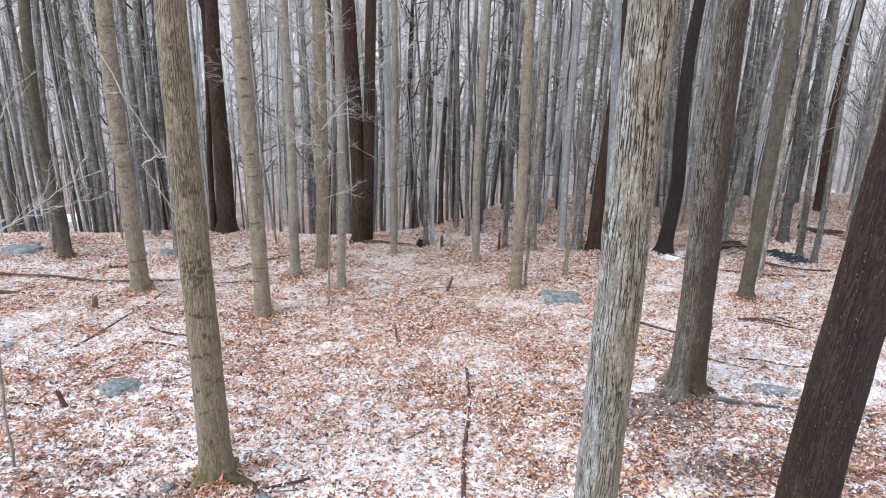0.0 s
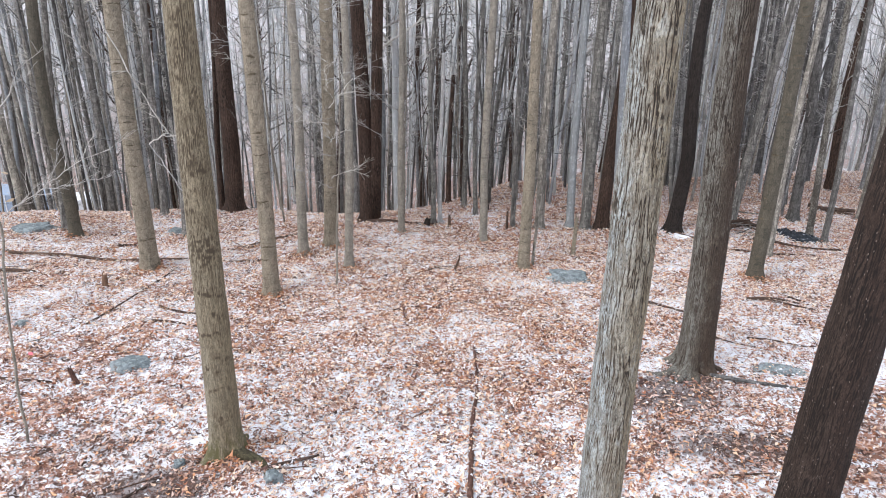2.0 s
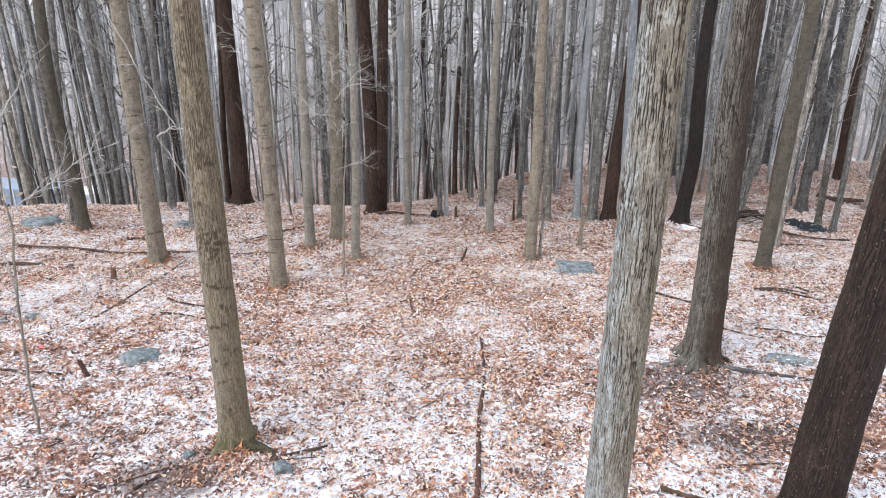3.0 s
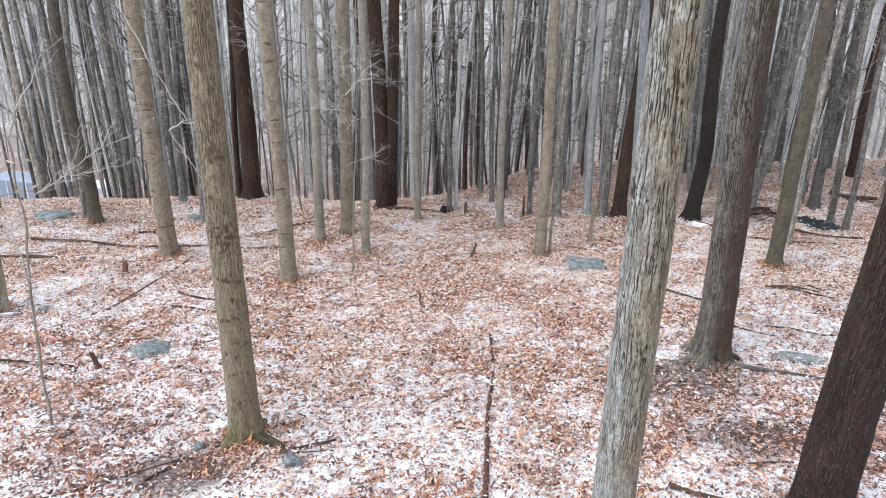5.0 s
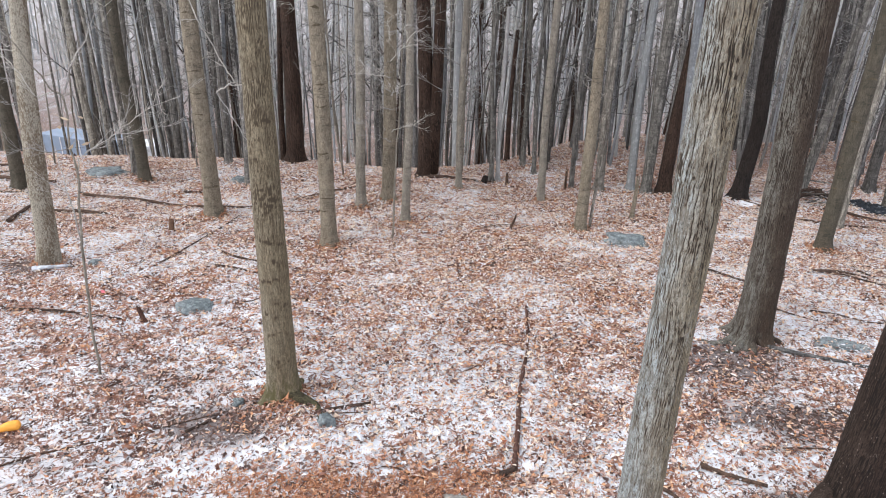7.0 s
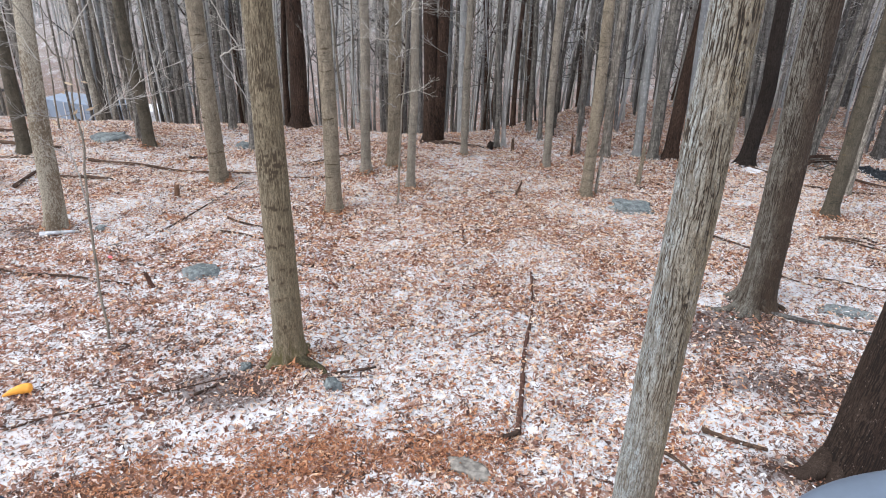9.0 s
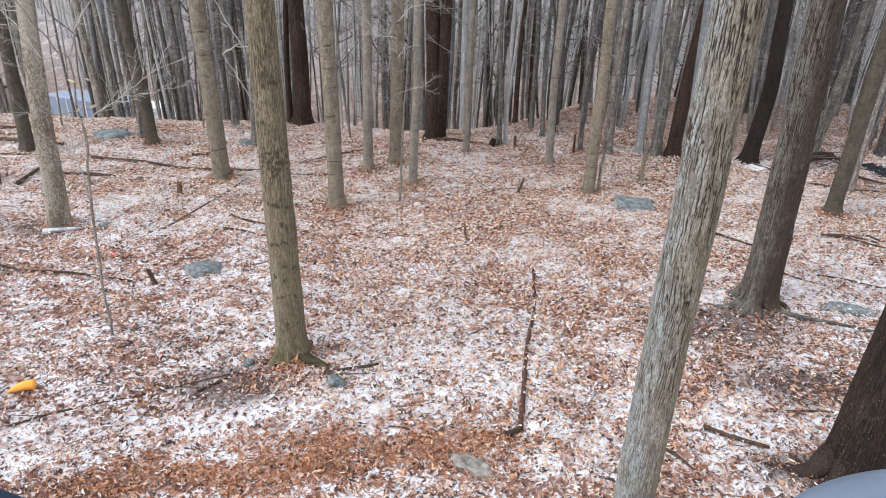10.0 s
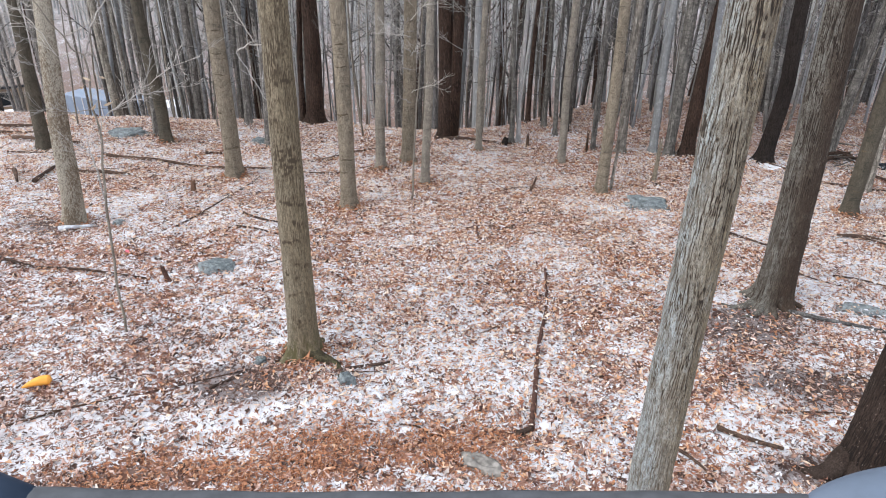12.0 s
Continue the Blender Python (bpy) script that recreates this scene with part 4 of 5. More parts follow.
def plant_woods():
    rng = random.Random(77)
    taken = []
    first = set()
    tries = 0
    while len(taken) < 295 and tries < 20000:
        tries += 1
        y = 15 + 33 * rng.random() ** 0.9
        x = rng.uniform(-0.95 * y - 3, 0.85 * y + 3)
        lo = 14.9 if x < -1 else (17.0 if x < 3 else 16.5)
        if y < lo or any((x - u) ** 2 + (y - v) ** 2 < 0.7 for u, v in taken):
            continue
        if (-33 < x < -21 and 40 < y < 47.5) or (-49 < x < -32 and 38 < y < 52):
            continue
        if y > 19 and -0.77 < x / y < -0.55 and rng.random() < 0.75:
            continue
        taken.append((x, y))
        k = rng.choices(range(9), (5, 6, 3, 6, 6, 4, 3, 3, 6) if y > 23 else (0, 6, 0, 7, 4, 2, 3, 0, 6) if x < -2 else (2, 4, 0, 6, 7, 1, 3, 2, 5))[0]
        m = pose(x, y, on_land(x, y), rng.gauss(0, 1.6), rng.gauss(0, 1.6), rng.uniform(0, 360)) @ Matrix.Scale(rng.uniform(0.85, 1.2), 4)
        if k not in first:
            first.add(k)
            PROTOS[k].matrix_basis = m
        else:
            c = copy_thing(PROTOS[k], m)
            c.matrix_basis = m


plant_woods()


def plant_whips():
    """Thin undergrowth stems on and just below the brow."""
    rng = random.Random(404)
    kinds = []
    for k, bark in enumerate(("mid", "woods", "mid", "far")):
        h = 4.0 + k
        thing = tagged(new("whip"), ("thin dark" if bark == "mid" else "thin pale grey") + " bare whip among the trees below", "young tree", "thin whips below the brow")
        u = np.linspace(0, 1, 9)
        stem = np.stack([0.05 * np.sin(3 * u + k) + 0.03 * np.sin(9 * u), 0.05 * np.sin(4 * u - k), -0.2 + h * u], -1)
        bf = Buf()
        bf.add(*tube(stem, np.linspace(0.028, 0.009, len(stem)), 6))
        part("stem", bf, BARK[bark], thing)
        bf = Buf()
        for _ in range(16):
            j = rng.randint(2, len(stem) - 1)
            tw = limb_points(rng, stem[j], rng.uniform(0, 6.28), rng.uniform(0.1, 0.9), rng.uniform(0.3, 1.0), 3, 0.1)
            bf.add(*tube(tw, np.linspace(0.0065, 0.003, len(tw)), 3, cap=False))
        part("crown", bf, BARK[bark], thing)
        kinds.append(thing)
    for k in range(225):
        y = 15.2 + 12 * rng.random() ** 1.5
        x = rng.uniform(-0.62 * y, 0.55 * y)
        if x > 1:
            y += 1.5
        if k >= 170:
            x, y = rng.uniform(-0.6, 8.0), rng.uniform(14.2, 17.6)
        m = pose(x, y, on_land(x, y), rng.gauss(0, 3), rng.gauss(0, 3), rng.uniform(0, 360)) @ Matrix.Scale(rng.uniform(0.8, 1.7), 4)
        if k < 4:
            kinds[k].matrix_basis = m
        else:
            copy_thing(kinds[k % 4], m).matrix_basis = m


plant_whips()


def far_woods():
    rng = random.Random(5)
    kinds = []
    for k in range(6):
        h, r = rng.uniform(12, 18), rng.uniform(0.06, 0.14)
        bf = Buf()
        zs = np.array([-1.0, 3, 7, 11, h])
        cx, cy = rng.uniform(-0.3, 0.3), rng.uniform(-0.3, 0.3)
        bf.add(*tube(np.stack([cx * np.sin(zs * 0.3), cy * np.sin(zs * 0.25), zs], -1), r * (1 - zs.clip(0) / h * 0.85), 5, cap=False))
        for _ in range(11):
            z = h * rng.uniform(0.3, 0.98)
            pts = limb_points(rng, (0, 0, z), rng.uniform(0, 6.28), rng.uniform(0.3, 1.2), rng.uniform(1.2, 3.6), 2)
            bf.add(*tube(pts, (0.032, 0.02, 0.01), 3, cap=False))
        kinds.append((np.concatenate(bf.v), np.concatenate(bf.q)))
    nr = np.random.default_rng(9)
    for name, lab, n, near, far in (("woods_on_slope", "bare woods across the valley floor, haze painted into the bark", 650, 46, 72), ("woods_on_hillside", "bare woods on the far hillside, haze painted into the bark", 2700, 72, 230)):
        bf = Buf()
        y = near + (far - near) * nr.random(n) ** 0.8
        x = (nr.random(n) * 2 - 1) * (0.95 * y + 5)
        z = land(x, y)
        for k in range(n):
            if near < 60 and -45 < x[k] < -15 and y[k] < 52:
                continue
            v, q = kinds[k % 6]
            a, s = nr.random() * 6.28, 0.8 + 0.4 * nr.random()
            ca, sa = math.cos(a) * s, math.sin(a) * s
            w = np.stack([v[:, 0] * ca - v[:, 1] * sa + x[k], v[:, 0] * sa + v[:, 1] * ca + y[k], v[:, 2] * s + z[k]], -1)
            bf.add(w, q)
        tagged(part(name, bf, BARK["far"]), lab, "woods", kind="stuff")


far_woods()


BARK["snowy"] = plain("frosted_bark", (0.50, 0.525, 0.57), 0.85, 0, 0.4, 18)


# ---- fallen wood ----
def log(pts, r, label="dark fallen branch lying on leaves and snow", bark="dead", lift=1.15, taper=0.55, seed=0, name="fallen_branch", twigs=0):
    rng = random.Random(seed + int(abs(pts[0][0]) * 100))
    p = np.array(pts, float)
    seglen = np.linalg.norm(np.diff(p, axis=0), axis=1)
    s = np.concatenate([[0], np.cumsum(seglen)])
    n = max(6, int(s[-1] / 0.12))
    t = np.linspace(0, s[-1], n)
    x, y = np.interp(t, s, p[:, 0]), np.interp(t, s, p[:, 1])
    k = rng.uniform(0, 6)
    r = 0.85 * r
    x = x + 0.012 * np.sin(t * 3.1 + k)
    y = y + 0.02 * np.sin(t * 2.3 - k)
    z = land(x, y) + r * lift + 0.01 * np.sin(t * 5 + k)
    o = (float(x[0]), float(y[0]), float(z[0]))
    rad = r * np.linspace(1.0, taper, n) * (1 + 0.08 * np.sin(t * 9 + k))
    bf = Buf()
    bf.add(*tube(np.stack([x, y, z], -1) - o, rad, 9, lambda th, q: 1 + 0.06 * np.sin(3 * th + 11 * q + k)))
    ob = part(name, bf, BARK[bark])
    ob.location = o
    for _ in range(twigs):
        j = rng.randrange(2, n - 1)
        tw = limb_points(rng, (x[j] - o[0], y[j] - o[1], z[j] - o[2]), rng.uniform(0, 6.28), rng.uniform(0.1, 0.5), rng.uniform(0.15, 0.4), 3, -0.2)
        b2 = Buf()
        b2.add(*tube(tw, np.linspace(r * 0.4, 0.003, len(tw)), 5))
        part("side_twig", b2, BARK[bark], ob)
    return tagged(ob, label, "fallen branch")


LONG = "long thin fallen pole lying across the leaves"
THICK = "dark rotting log half sunk in leaves"
log([(-7.77, 11.19), (-6.48, 11.06), (-5.28, 11.04), (-4.17, 11.19)], 0.034, LONG)
log([(-7.48, 10.43), (-6.85, 10.35)], 0.04, THICK)
log([(-5.08, 8.57), (-4.83, 9.52), (-4.60, 10.71)], 0.019, LONG, twigs=2)
log([(-4.29, 9.15), (-3.63, 8.92)], 0.024)
log([(-4.19, 11.65), (-3.58, 12.04), (-2.96, 12.59)], 0.024, LONG, twigs=2)
log([(-4.07, 11.13), (-3.15, 11.18)], 0.023)
log([(-4.71, 4.33), (-4.17, 4.65), (-3.42, 5.10), (-2.75, 5.50)], 0.014, LONG, "rust", 0.6, twigs=3)
log([(-3.01, 5.14), (-2.75, 5.44)], 0.02)
log([(-0.57, 10.67), (-0.22, 10.89), (0.17, 11.07)], 0.019, twigs=2)
log([(-0.85, 9.27), (-0.72, 9.38), (-0.58, 9.43), (-0.42, 9.47)], 0.014, "dark wavering branch lying on leaves", "maroon", twigs=1)
log([(-0.66, 9.40), (-0.70, 9.18), (-0.64, 9.02), (-0.65, 8.86), (-0.56, 8.74), (-0.54, 8.60)], 0.02, "short crooked rotten branch lying on leaves", "maroon", lift=1.0)
log([(0.23, 5.00), (0.24, 5.58), (0.26, 6.16), (0.36, 7.09), (0.34, 8.15)], 0.036, "long reddish-brown dead branch with peeling bark partly under leaves", "maroon", lift=0.5, taper=0.55)
log([(0.10, 4.93), (0.16, 4.97), (0.24, 5.04)], 0.04, "dark rotten stub end of a dead branch", taper=0.8)
log([(3.06, 9.73), (3.29, 9.62), (3.59, 9.46)], 0.03)
log([(4.68, 9.93), (5.08, 9.75), (5.55, 9.53)], 0.024, LONG)
log([(5.34, 10.01), (5.85, 9.70)], 0.02)
log([(3.30, 7.58), (3.62, 7.41), (4.40, 7.26)], 0.033, "bare grey-brown branch lying from the oak's roots", "mid")
log([(4.83, 12.35), (5.78, 12.04), (6.73, 11.92)], 0.025, LONG)
log([(8.05, 15.0), (8.95, 14.72)], 0.085, THICK, lift=0.8)
log([(8.3, 14.7), (9.0, 14.55)], 0.04, THICK, lift=0.8)
log([(-1.91, 13.39), (-1.15, 13.38), (-0.34, 13.37)], 0.045, "dark log lying across the brow by a black stump", lift=0.8)
log([(-3.76, 11.74), (-3.23, 12.21), (-2.77, 12.66)], 0.024, LONG)
log([(1.97, 5.32), (2.22, 5.22), (2.52, 5.10)], 0.034, "thick dark stick lying on snow")
log([(1.53, 5.05), (1.68, 4.89), (1.81, 4.67)], 0.02)
log([(2.81, 5.64), (3.32, 5.67)], 0.014)
log([(4.68, 9.92), (5.05, 9.85), (5.40, 9.74)], 0.029)
log([(-11.33, 12.65), (-9.85, 12.74)], 0.045, THICK)
log([(-10.98, 12.21), (-10.03, 12.31)], 0.035, THICK)
log([(-8.26, 9.82), (-8.35, 10.57)], 0.05, THICK)
log([(-7.90, 10.43), (-6.89, 10.39)], 0.035, THICK)
log([(-9.70, 11.08), (-8.83, 11.21)], 0.025)
log([(-1.71, 5.57), (-1.29, 5.80)], 0.026, "short broken stick beside a mossy root")
log([(-1.77, 5.52), (-1.29, 5.64)], 0.009)
log([(-1.94, 5.59), (-2.01, 5.28)], 0.015, "pale peeled stick leaning on a root", "rust")
log([(-6.97, 7.29), (-6.36, 7.14), (-5.39, 7.11), (-4.74, 7.07)], 0.026, LONG)
log([(4.31, 13.17), (4.92, 12.60)], 0.04, THICK)
log([(-2.25, 7.01), (-2.06, 6.92)], 0.02)
log([(-4.20, 8.69), (-3.45, 8.53)], 0.022)
log([(-10.2, 11.9), (-9.3, 11.75), (-8.7, 11.8)], 0.05, THICK)
log([(-8.9, 10.2), (-8.5, 9.7)], 0.045, THICK)
log([(-6.1, 11.75), (-5.5, 11.9)], 0.03, THICK)
log([(5.9, 12.75), (6.7, 12.35), (7.4, 12.3)], 0.035, THICK)
log([(4.2, 8.7), (4.9, 8.45), (5.5, 8.5)], 0.018, LONG, twigs=2)
log([(3.55, 8.75), (4.3, 8.35)], 0.014)
log([(-1.3, 5.6), (-1.0, 5.2), (-0.55, 5.35)], 0.006, "thin bent twig on snow")


def stump(x, y, r, h, lx, bark, label, name="stump"):
    rng = random.Random(int(x * 50 + 999))
    bf = Buf()
    zs = np.array([-0.05, 0, 0.25 * h, 0.6 * h, 0.9 * h, h])
    pts = np.stack([lx * zs, 0 * zs, zs], -1)
    bf.add(*tube(pts, r * np.array([1.7, 1.45, 1.1, 1.0, 0.9, 0.45]), 12, lambda th, s: 1 + 0.12 * np.sin(3 * th + 4 * s) + 0.1 * s * np.sin(7 * th)))
    for _ in range(3):
        a = rng.uniform(0, 6.28)
        bf.add(*tube([(lx * h * 0.9 + math.cos(a) * r * 0.6, math.sin(a) * r * 0.6, h * 0.85), (lx * h + math.cos(a) * r * 0.7, math.sin(a) * r * 0.7, h + rng.uniform(0.02, 0.1) * min(1, h * 3))], (r * 0.35, 0.004), 4))
    ob = part(name, bf, BARK[bark])
    ob.location = (x, y, on_land(x, y))
    return tagged(ob, label, "stump")


stump(2.23, 11.72, 0.034, 0.72, 0.03, "pale", "thin tan broken sapling stub")
stump(-5.48, 9.96, 0.04, 0.2, 0.05, "rust", "small brown broken stump among leaves")
stump(-4.46, 7.11, 0.026, 0.2, -0.3, "maroon", "small ragged reddish-brown stump among leaves")
stump(1.13, 13.14, 0.023, 0.38, 0.0, "dead", "thin dark stub standing on the brow")
stump(-0.03, 13.36, 0.028, 0.24, 0.0, "dead", "thin dark stub standing on the brow")
stump(-0.50, 13.3, 0.06, 0.15, 0.3, "black", "black rotten stump at the end of a log")
stump(0.08, 10.85, 0.018, 0.26, 0.35, "dead", "dark slanting stub poking from leaves")


# ---- rocks ----
def rock(x, y, w, d, h, turn, label, seed, sink=0.35):
    bm = bmesh.new()
    bmesh.ops.create_icosphere(bm, subdivisions=4, radius=1)
    for v in bm.verts:
        n = v.co.normalized()
        k = 1 + 0.42 * noise.noise(n * 1.5 + Vector((seed, 0, 0))) + 0.12 * noise.noise(n * 3.1 + Vector((0, seed, 0))) + 0.04 * noise.noise(n * 8)
        c = n * k
        c.z = min(c.z, 0.66 + 0.22 * noise.noise(n * 2.5 + Vector((seed, 3, 0))))
        v.co = Vector((c.x * w / 2, c.y * d / 2, c.z * h))
    for f in bm.faces:
        f.smooth = True
    ob = part("rock", bm, ROCK)
    ob.matrix_basis = pose(x, y, on_land(x, y) + h * 0.1, 0, 0, turn)
    return tagged(ob, label, "rock")


rock(-4.0, 7.50, 0.50, 0.28, 0.11, 10, "blue-grey boulder poking through snowy leaves", 1.3)
rock(1.98, 10.62, 0.74, 0.46, 0.13, -5, "flat blue-grey rock with lichen among leaves", 2.7)
rock(4.25, 7.80, 0.66, 0.29, 0.05, -8, "flat grey-green rock level with the snow", 4.1)
rock(-8.06, 12.45, 0.82, 0.5, 0.14, 5, "large blue-green lichened rock near the brow", 5.9)
rock(-0.20, 4.53, 0.40, 0.20, 0.07, -18, "pale grey rock half buried in brown leaves", 7.2).data.materials[0] = PALE_STONE
rock(-1.66, 5.42, 0.19, 0.14, 0.10, 0, "small pale green rock beside a tree root", 8.8)
rock(-2.65, 5.62, 0.14, 0.12, 0.07, 20, "small grey stone beside a tree", 9.4)
log([(-6.75, 8.25), (-6.3, 8.42)], 0.045, "pale snow-dusted log at the foot of a tree", "snowy", 0.9)
rock(-5.98, 8.55, 0.16, 0.13, 0.07, 30, "small dark stone among leaves", 11.1)
rock(-5.33, 12.55, 0.30, 0.25, 0.12, 0, "grey stone near the brow", 13.3)
def snow_patch(x, y, w, d):
    ob = rock(x, y, w, d, 0.05, 10, "thin white snow patch at a dark tree's foot", 12.4)
    ob.name, ob.data.materials[0] = "snow_patch", SNOW
    tagged(ob, category="snow")


snow_patch(4.52, 12.82, 0.62, 0.42)


def brush_heap(x, y):
    """Broken branches thrown in a heap."""
    thing = tagged(new("brush_heap"), "heap of dark broken branches and pale sticks on leaves", "brush heap")
    thing.location = (x, y, on_land(x, y))
    rng = random.Random(17)
    for k in range(22):
        a, n = rng.gauss(0.15, 0.6), rng.uniform(0.35, 1.1)
        r = rng.uniform(0.022, 0.05) if k < 6 else rng.uniform(0.007, 0.014)
        cx, cy, cz = rng.uniform(-0.3, 0.3), rng.uniform(-0.35, 0.45), 0.03 + 0.035 * (k % 8)
        pts = [(cx + (f - 0.5) * n * math.cos(a) + rng.gauss(0, 0.015), cy + (f - 0.5) * n * math.sin(a), cz + rng.gauss(0, 0.03) + 0.06 * (f - 0.5) * rng.gauss(0, 1)) for f in (0, 0.3, 0.6, 1)]
        bf = Buf()
        bf.add(*tube(pts, np.linspace(r, r * 0.55, 4), 8))
        part("branch", bf, BARK["brown" if k < 6 else rng.choice(("dead", "grey", "mid"))], thing)


brush_heap(6.0, 13.25)


def black_sheet():
    """A crumpled black plastic sheet with snow caught in its folds."""
    n, m = 46, 20
    u, v = np.meshgrid(np.linspace(0, 1, n), np.linspace(-1, 1, m), indexing="ij")
    x = 6.58 + 0.62 * u + 0.13 * v + 0.05 * np.sin(9 * u)
    y = 13.42 - 0.62 * u + 0.16 * v * (1 - 0.4 * np.sin(7 * u))
    h = np.array([[0.11 * abs(noise.noise(Vector((a * 9, b * 2.2, 4.2)))) + 0.07 * abs(noise.noise(Vector((a * 22, b * 5, 1.2)))) for b in v[0]] for a in u[:, 0]])
    z = land(x, y) + 0.02 + (0.8 * h + 0.04) * np.clip(1.15 * (1 - v ** 2), 0, 1) * np.clip(6 * u * (1 - u), 0, 1) - 0.02 * (np.abs(v) > 0.9)
    i, j = np.meshgrid(np.arange(n - 1), np.arange(m - 1), indexing="ij")
    a = i * m + j
    o = (6.9, 13.1, on_land(6.9, 13.1))
    bf = Buf()
    bf.add(np.stack([x, y, z], -1).reshape(-1, 3) - o, np.stack([a, a + m, a + m + 1, a + 1], -1).reshape(-1, 4))
    ob = tagged(part("plastic_sheet", bf, BLACK_SHEET), "crumpled black plastic sheet with snow in its folds", "sheet")
    ob.location = o
    ob.modifiers.new("thickness", "SOLIDIFY").thickness = 0.006


black_sheet()


# ---- saplings and loose limbs ----
def twiggy(buf, rng, pts, r0, r1, twigs, reach):
    """A limb along pts with fine twigs and twiglets."""
    p = np.array(pts, float)
    s = np.linspace(0, len(p) - 1, 3 * len(p))
    k = np.arange(len(p))
    q = np.stack([np.interp(s, k, p[:, i]) for i in range(3)], -1)
    q[1:-1] += np.array([[rng.gauss(0, 0.006) for _ in range(3)] for _ in range(len(q) - 2)])
    buf.add(*tube(q, np.linspace(r0, r1, len(q)), 5))
    for _ in range(twigs):
        j = rng.randint(len(q) // 4, len(q) - 1)
        d = q[j] - q[j - 1]
        az, lift = math.atan2(d[1], d[0]) + rng.choice((-1, 1)) * rng.uniform(0.3, 1.4), rng.uniform(-0.2, 0.9)
        tw = limb_points(rng, q[j], az, lift, reach * rng.uniform(0.4, 1.0), 5, 0.05)
        buf.add(*tube(tw, np.linspace(max(0.0028, 0.8 * r1), 0.0018, len(tw)), 3, cap=False))
        for _ in range(3):
            m = rng.randint(1, 4)
            t2 = limb_points(rng, tw[m], az + rng.uniform(-1.2, 1.2), lift + rng.uniform(-0.6, 0.7), reach * rng.uniform(0.15, 0.4), 3, 0.05)
            buf.add(*tube(t2, np.linspace(0.0022, 0.0014, len(t2)), 3, cap=False))


def sapling(x, y, path, r, label, limbs, seed, tip=0.3):
    """path: places relative to the foot; limbs: (points, radius, twigs, reach)."""
    rng = random.Random(seed)
    thing = tagged(new("sapling"), label, "sapling")
    thing.location = (x, y, on_land(x, y))
    bf = Buf()
    twiggy(bf, rng, path, r, r * tip, 0, 0.1)
    part("stem", bf, BARK["pale_grey"], thing)
    for pts, lr, twigs, reach in limbs:
        bf = Buf()
        twiggy(bf, rng, pts, lr, 0.003, twigs, reach)
        part("limb", bf, BARK["twig"], thing)
    return thing


def random_limbs(seed, height, count, reach, low=0.25):
    """Slanting limbs for a sapling with an upright stem."""
    rng = random.Random(seed)
    out = []
    for k in range(count):
        z = height * (low + (0.97 - low) * (k + rng.random()) / count)
        pts = limb_points(rng, (0, 0, z), rng.uniform(0, 6.283), rng.uniform(0.0, 0.6), reach * rng.uniform(0.5, 1.0) * (1.2 - z / height * 0.6), 5, 0.15)
        out.append((pts, 0.0065, 7, reach * 0.5))
    return out


CROOKED = sapling(-4.39, 5.96, [(0.01, -0.01, -0.05), (0.04, 0.01, 0.74), (0.07, 0.04, 1.44), (0.12, 0.07, 1.97), (0.16, 0.10, 2.28), (0.14, 0.09, 2.57), (0.17, 0.11, 3.08), (0.11, 0.06, 3.12), (0.03, 0.01, 3.29), (-0.09, -0.08, 3.61), (-0.15, -0.13, 3.80)],
        0.016, "pale crooked sapling with spreading fine twigs",
        [([(0.085, 0.05, 1.6), (0.075, 0.03, 2.0), (0.055, 0.02, 2.25), (0.03, 0.02, 2.6)], 0.009, 6, 0.35),
         ([(0.17, 0.11, 3.08), (0.25, 0.16, 3.33), (0.25, 0.16, 3.59), (0.26, 0.17, 3.78)], 0.009, 5, 0.4),
         ([(0.25, 0.16, 3.33), (0.39, 0.25, 3.57), (0.48, 0.31, 3.78)], 0.007, 4, 0.4),
         ([(0.16, 0.10, 2.3), (0.19, 0.12, 2.46), (0.40, 0.17, 2.60), (0.63, 0.23, 2.76), (0.89, 0.29, 2.95), (1.19, 0.36, 3.06)], 0.006, 16, 0.42),
         ([(0.61, 0.27, 2.75), (0.67, 0.31, 2.96), (0.72, 0.34, 3.15)], 0.0045, 5, 0.3),
         ([(0.51, 0.21, 2.68), (0.74, 0.35, 2.71), (0.95, 0.46, 2.73)], 0.0045, 7, 0.35),
         ([(0.14, 0.09, 2.57), (0.0, -0.02, 2.54), (-0.13, -0.11, 2.62), (-0.26, -0.22, 2.58)], 0.005, 7, 0.35),
         ([(0.10, 0.05, 3.12), (-0.02, -0.03, 3.07), (-0.08, -0.08, 3.29), (-0.16, -0.13, 3.48), (-0.26, -0.21, 3.57)], 0.0055, 6, 0.35)], 1)
sapling(-1.83, 10.14, [(0, 0, -0.05), (0.05, 0.01, 0.9), (0.12, 0.02, 1.9), (0.17, 0.03, 3.0), (0.2, 0, 4.4)], 0.019, "pale thin sapling with fine frosted twigs", random_limbs(11, 4.4, 13, 0.9, 0.35), 2)
